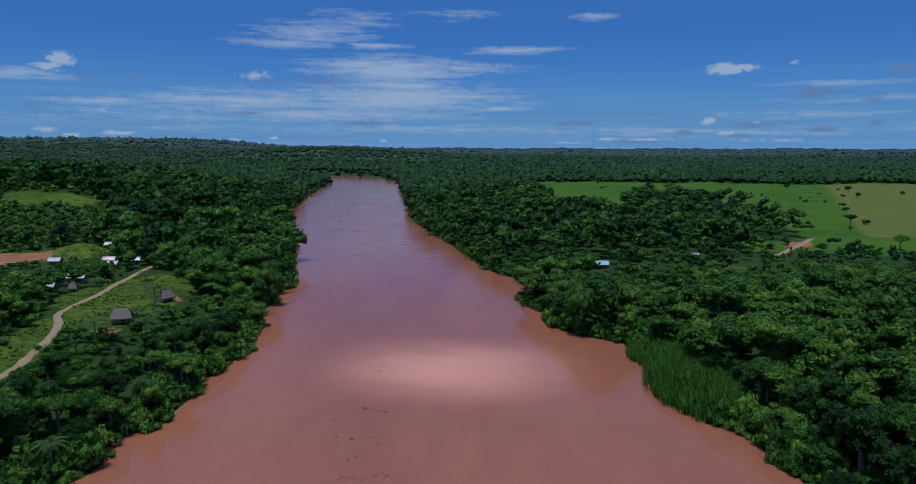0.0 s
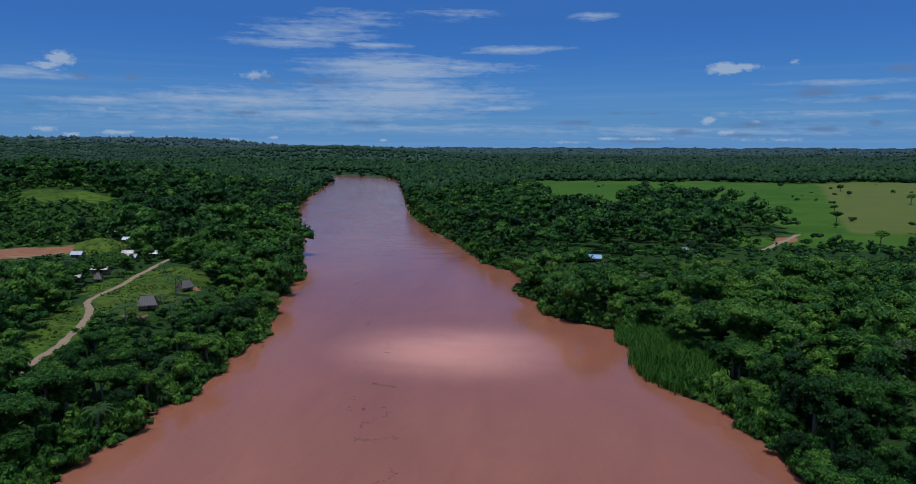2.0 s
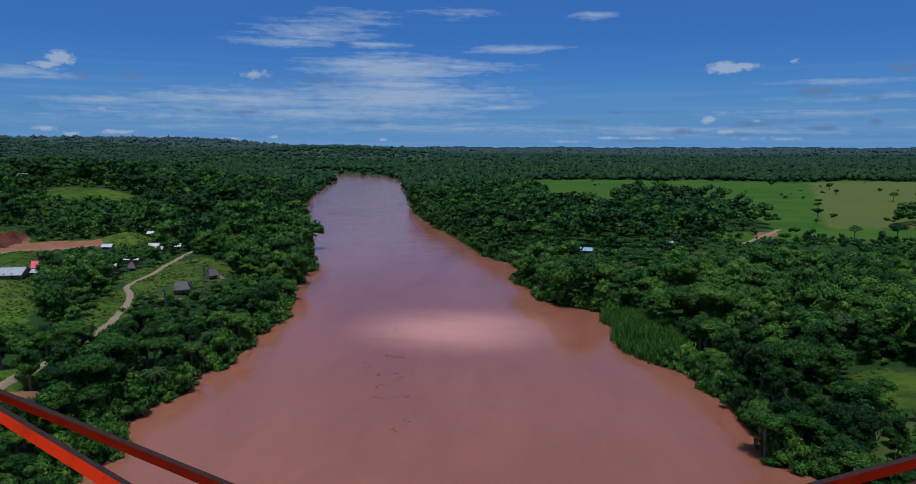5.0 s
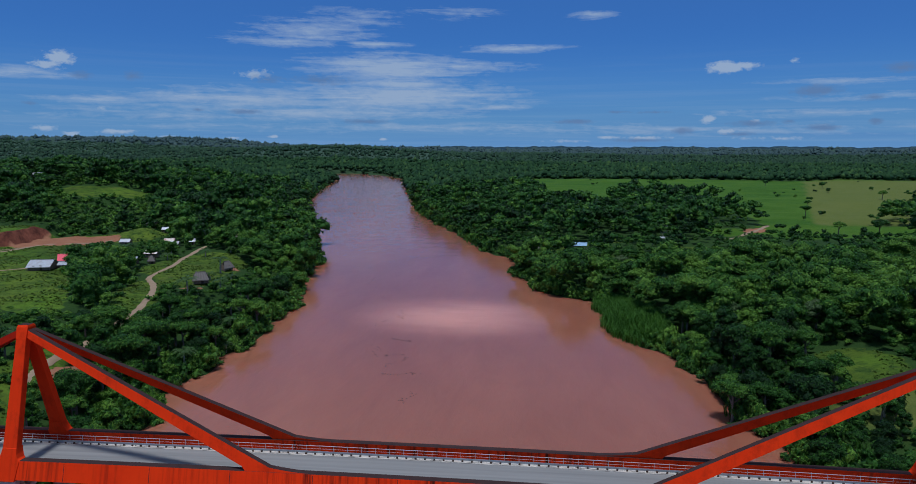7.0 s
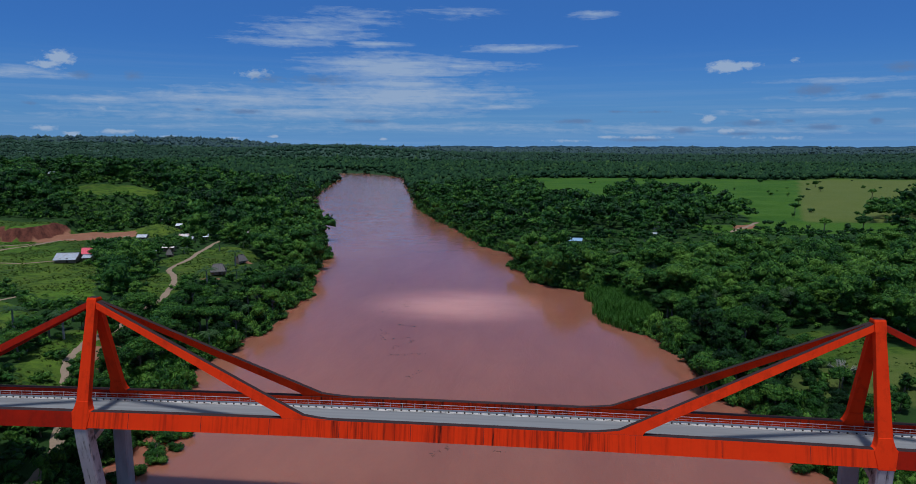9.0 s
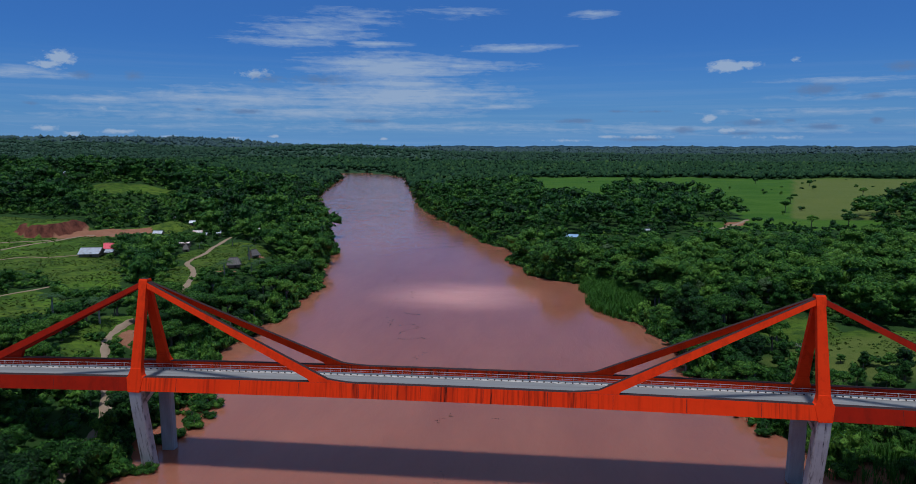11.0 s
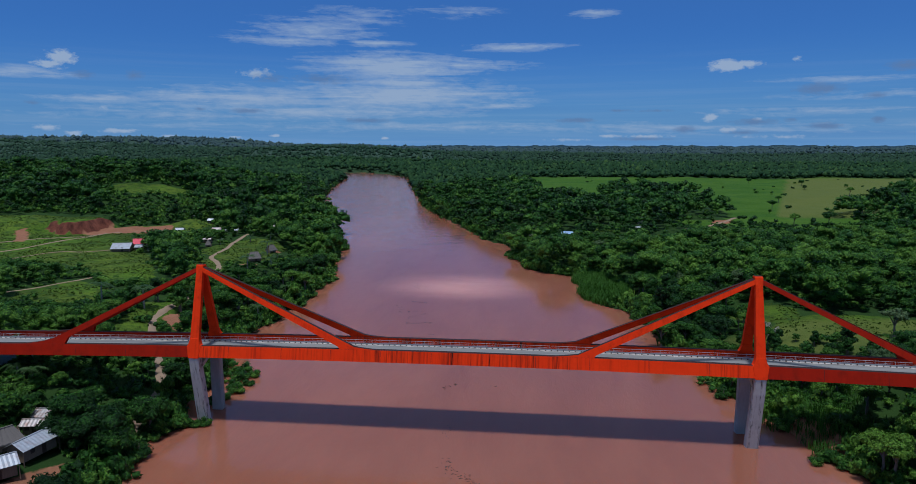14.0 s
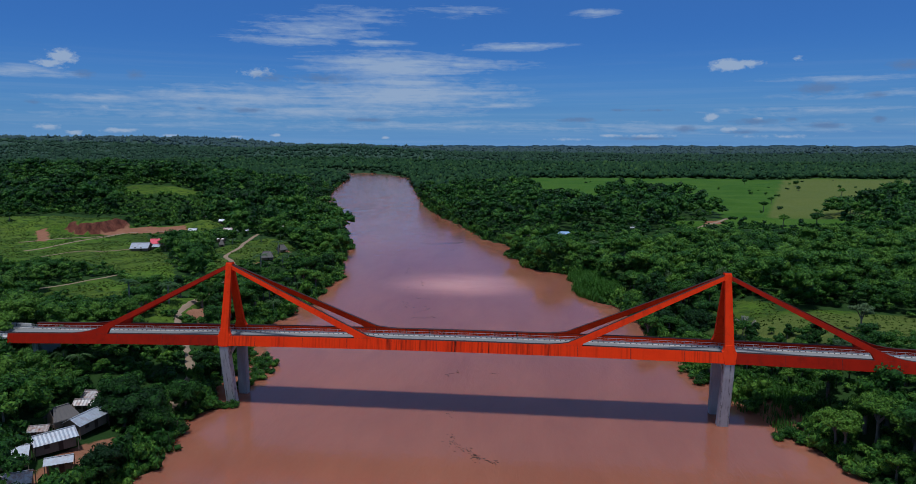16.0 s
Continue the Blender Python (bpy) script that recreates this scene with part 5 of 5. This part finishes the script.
# bushes that stand in the flood by the piers and along the bank
for n, (x, y, s) in enumerate([(-61, 11, .6), (-60, 15, .75), (-62.5, 18, .8), (-59.5, 20.5, .6), (-63, 24, .9), (-60.5, 27, .7), (-65, 30, .9), (-58.5, -4.5, .6), (-60.8, -5.6, .65), (-63.5, -6.5, .8), (-63.5, 7.5, .7), (61.5, 25.5, .8), (62, 28, .6), (73.5, -7, .9), (70.5, -8.5, .6), (76, -10, .9), (75, 11, .8), (78, 22, .9), (73.5, 20, .6), (81, 6, 1.0), (1.5, 238, 1.0), (-1, 232, .7), (-64.5, -21, 1.1), (-66, -11, .9)]):
    m = Matrix.LocRotScale((x, y, max(-0.4, float(ground(x, y)) - 0.3)), Euler((0, 0, n * 1.3)), (s, s, s))
    copy_thing(variants[6], m)


LONE_TREES = [(203, 418, 2, .75), (360, 780, 1, .8), (330, 575, 5, .9), (400, 745, 4, 1.0), (208, 325, 2, .9), (222, 312, 5, 1.1), (250, 372, 2, 1.1), (236, 500, 5, .7), (188, 330, 5, .8), (196, 402, 4, .6), (300, 800, 1, .8), (430, 690, 4, 1.0), (-302, 214, 1, .6), (270, 620, 4, .8), (330, 690, 0, .7), (380, 830, 4, .9), (240, 700, 4, .7)]


def bare_tree(x, y, seed, height):
    """A leafless tree: forked limbs, each one tapering."""
    r = np.random.RandomState(seed)
    root = tagged(new("bare_tree"), "leafless pale grey tree with forked limbs", "tree")
    bm = bmesh.new()

    def limb(p, d, length, w, depth):
        q = p + d * length
        m = Matrix.Translation((p + q) / 2) @ d.to_track_quat("Z", "Y").to_matrix().to_4x4()
        bmesh.ops.create_cone(bm, cap_ends=False, segments=5, radius1=w, radius2=w * 0.65, depth=length, matrix=m)
        if depth:
            for _ in range(3):
                limb(q, (d + Vector(r.normal(size=3)) * 0.55 + Vector((0, 0, 0.15))).normalized(), length * 0.68, w * 0.62, depth - 1)

    limb(Vector((0, 0, -0.3)), Vector((0, 0, 1)), height * 0.35, 0.26, 4)
    part("limbs", bm, BARK_PALE, root)
    root.location = (x, y, float(ground(x, y)))


bare_tree(9, 243, 1, 13)
bare_tree(84, 290, 2, 11)
bare_tree(84, 62, 3, 8)

# single trees in the pasture, and one on the terrace
for n, (x, y, v, size) in enumerate(LONE_TREES):
    m = Matrix.LocRotScale((x, y, float(ground(x, y))), Euler((0, 0, n * 2.3)), (size, size, size))
    copy_thing(variants[v], m)

# pale flowering crowns on the near terrace
pale = tree_variant(60, "umbrella", 4.6, 10.5, LEAF_PALE, 0.6)
tagged(pale, "spreading tree with pale yellowish flowering crown")
for n, (x, y) in enumerate([(118, 100), (126, 108), (100, 30), (108, 14), (92, 118), (104, 150), (122, 135), (60, 178), (20, 226), (36, 236), (-96, 88), (72, 130), (84, 160), (110, 172), (66, 205), (130, 160), (96, 190), (80, 105), (140, 190), (118, 60), (48, 212)]):
    m = Matrix.LocRotScale((x, y, float(ground(x, y))), Euler((0, 0, n * 1.9)), (0.8 + 0.05 * (n % 5),) * 3)
    if n:
        copy_thing(pale, m)
    else:
        pale.matrix_basis = m


# ---- houses ----
def house(x, y, turn, length, width, wall, rise, kind):
    """A small house on posts: boarded walls, two roof slopes of ribbed sheet or thatch."""
    words = {"tin": "small wooden house with a pale tin roof", "rust": "small wooden house with a rusty sheet roof", "red": "wooden house with a red sheet roof", "blue": "long farm building with a blue sheet roof",
             "thatch": "wooden hut with a grey thatched roof", "board": "grey shed with a weathered sheet roof"}
    mat = {"tin": TIN, "rust": TIN_RUST, "red": TIN_RED, "blue": TIN_BLUE, "thatch": THATCH, "board": TIN_RUST}[kind]
    root = tagged(new("hut" if kind == "thatch" else "house"), words[kind], "house", "village houses")
    hl, hw = length / 2, width / 2
    for s, ends in ((-1, 0), (1, 0)):
        bm = bmesh.new()
        box(bm, (0, s * (hw - 0.5), wall / 2), (length - 1.0, 0.08, wall))
        front = part("wall", bm, BOARD, root) if s < 0 else (part("wall", bm, BOARD, root), front)[1]
        bm = bmesh.new()
        box(bm, (s * (hl - 0.5), 0, wall / 2), (0.08, width - 1.08, wall))
        part("wall", bm, BOARD, root)
        # gable
        bm = bmesh.new()
        p = [bm.verts.new(v) for v in ((s * (hl - 0.5), -hw + 0.5, wall), (s * (hl - 0.5), hw - 0.5, wall), (s * (hl - 0.5), 0, wall + rise * 0.86))]
        q = [bm.verts.new(v.co + Vector((s * 0.06, 0, 0))) for v in p]
        bm.faces.new(p), bm.faces.new(q[::-1])
        for i in range(3):
            bm.faces.new((p[i], q[i], q[(i + 1) % 3], p[(i + 1) % 3]))
        part("gable", bm, BOARD, root)
        # roof slope with ribs running down it
        bm = bmesh.new()
        thick = 0.28 if kind == "thatch" else 0.05
        n = max(8, int(length / 0.35))
        rows = []
        inset = 1.2 if kind == "thatch" else 0.0
        for i in range(n + 1):
            u = -1 + 2 * i / n
            rib = (0.05 if i % 2 else 0.0) if kind != "thatch" else 0.06 * math.sin(i * 2.1)
            rows.append([bm.verts.new(v) for v in ((u * (hl - inset), s * 0.02, wall + rise + rib), (u * hl, s * (hw + 0.15), wall - 0.12 + rib), (u * hl, s * (hw + 0.15), wall - 0.12 + rib - thick), (u * (hl - inset), s * 0.02, wall + rise + rib - thick))])
        for a, b in zip(rows[:-1], rows[1:]):
            for i in range(4):
                bm.faces.new((a[i], a[(i + 1) % 4], b[(i + 1) % 4], b[i]))
        bm.faces.new(rows[0]), bm.faces.new(rows[-1][::-1])
        part("roof_slope", bm, mat, root)
    bm = bmesh.new()
    bar(bm, (-hl + (1.2 if kind == "thatch" else 0), 0, wall + rise + 0.05), (hl - (1.2 if kind == "thatch" else 0), 0, wall + rise + 0.05), 0.35, 0.1)
    part("ridge_cap", bm, mat, root)
    bm = bmesh.new()
    box(bm, (hl * 0.2, -hw + 0.44, 0.95), (0.85, 0.06, 1.9))
    part("door", bm, WOOD, front, "dark plank door")
    bm = bmesh.new()
    box(bm, (-hl * 0.4, -hw + 0.44, 1.45), (0.9, 0.05, 0.8))
    part("window", bm, WOOD, front, "dark shuttered window opening")
    for sx in (-1, 1):
        for sy in (-1, 1):
            bm = bmesh.new()
            box(bm, (sx * (hl - 0.2), sy * (hw - 0.1), wall / 2 - 0.4), (0.14, 0.14, wall + 0.6))
            part("post", bm, BOARD, root)
    g = max(float(ground(x + dx, y + dy)) for dx, dy in ((0, 0), (hl * 0.6, 0), (-hl * 0.6, 0), (0, hw * 0.6), (0, -hw * 0.6)))
    root.matrix_basis = pose(x, y, g + 0.1, 0, 0, turn)


for x, y, turn, length, width, wall, rise, kind in HOUSE_SPOTS:
    small = 0.68 if 173 < y < 270 and x < 0 else 1.0
    house(x, y, turn, length * small, width * small, wall * (0.75 if small < 1 else 1), rise, kind)


# ---- driftwood on the water ----
def driftwood(cx, cy, spread, turn, n, rng):
    bm = bmesh.new()
    for i in range(n):
        t = (i / max(1, n - 1) - 0.5) * 2
        px = cx + math.cos(radians(turn)) * t * spread + rng.normal() * spread * 0.10 + 0.8 * math.sin(t * 4)
        py = cy + math.sin(radians(turn)) * t * spread + rng.normal() * spread * 0.10
        a, l = rng.rand() * 6.283, 0.2 + 0.7 * rng.rand() ** 2
        d = Vector((math.cos(a) * l, math.sin(a) * l, 0.03))
        p = Vector((px, py, 0.02))
        bar(bm, p - d / 2, p + d / 2, 0.05 + 0.05 * rng.rand())
    me = bpy.data.meshes.new("driftwood")
    bm.to_mesh(me)
    bm.free()
    me.materials.append(WOOD)
    tagged(new("driftwood", me), "drifting trail of dark twigs and leaves on the water", "driftwood", kind="stuff")


for cx, cy, spread, turn, n in ((-31, 117, 3.5, -20, 26), (-36, 105, 6, 100, 16), (-28, 96, 5, 60, 20), (-69, 242, 8, 90, 16), (-62, 205, 7, 100, 12), (-49, 178, 8, 95, 16), (-37, 148, 6, 100, 18), (-42, 137, 4, 80, 14),
                               (1, -21, 7, -52, 60), (6.5, -26, 3, -30, 30), (-7, 26, 3, 60, 18), (-25, 86, 5, 10, 24), (-30, 102, 3, 20, 10), (5, 27, .8, 0, 5), (-20, 70, 4, 80, 16), (-4, -2, 3, 90, 10)):
    driftwood(cx, cy, spread, turn, n, rng)
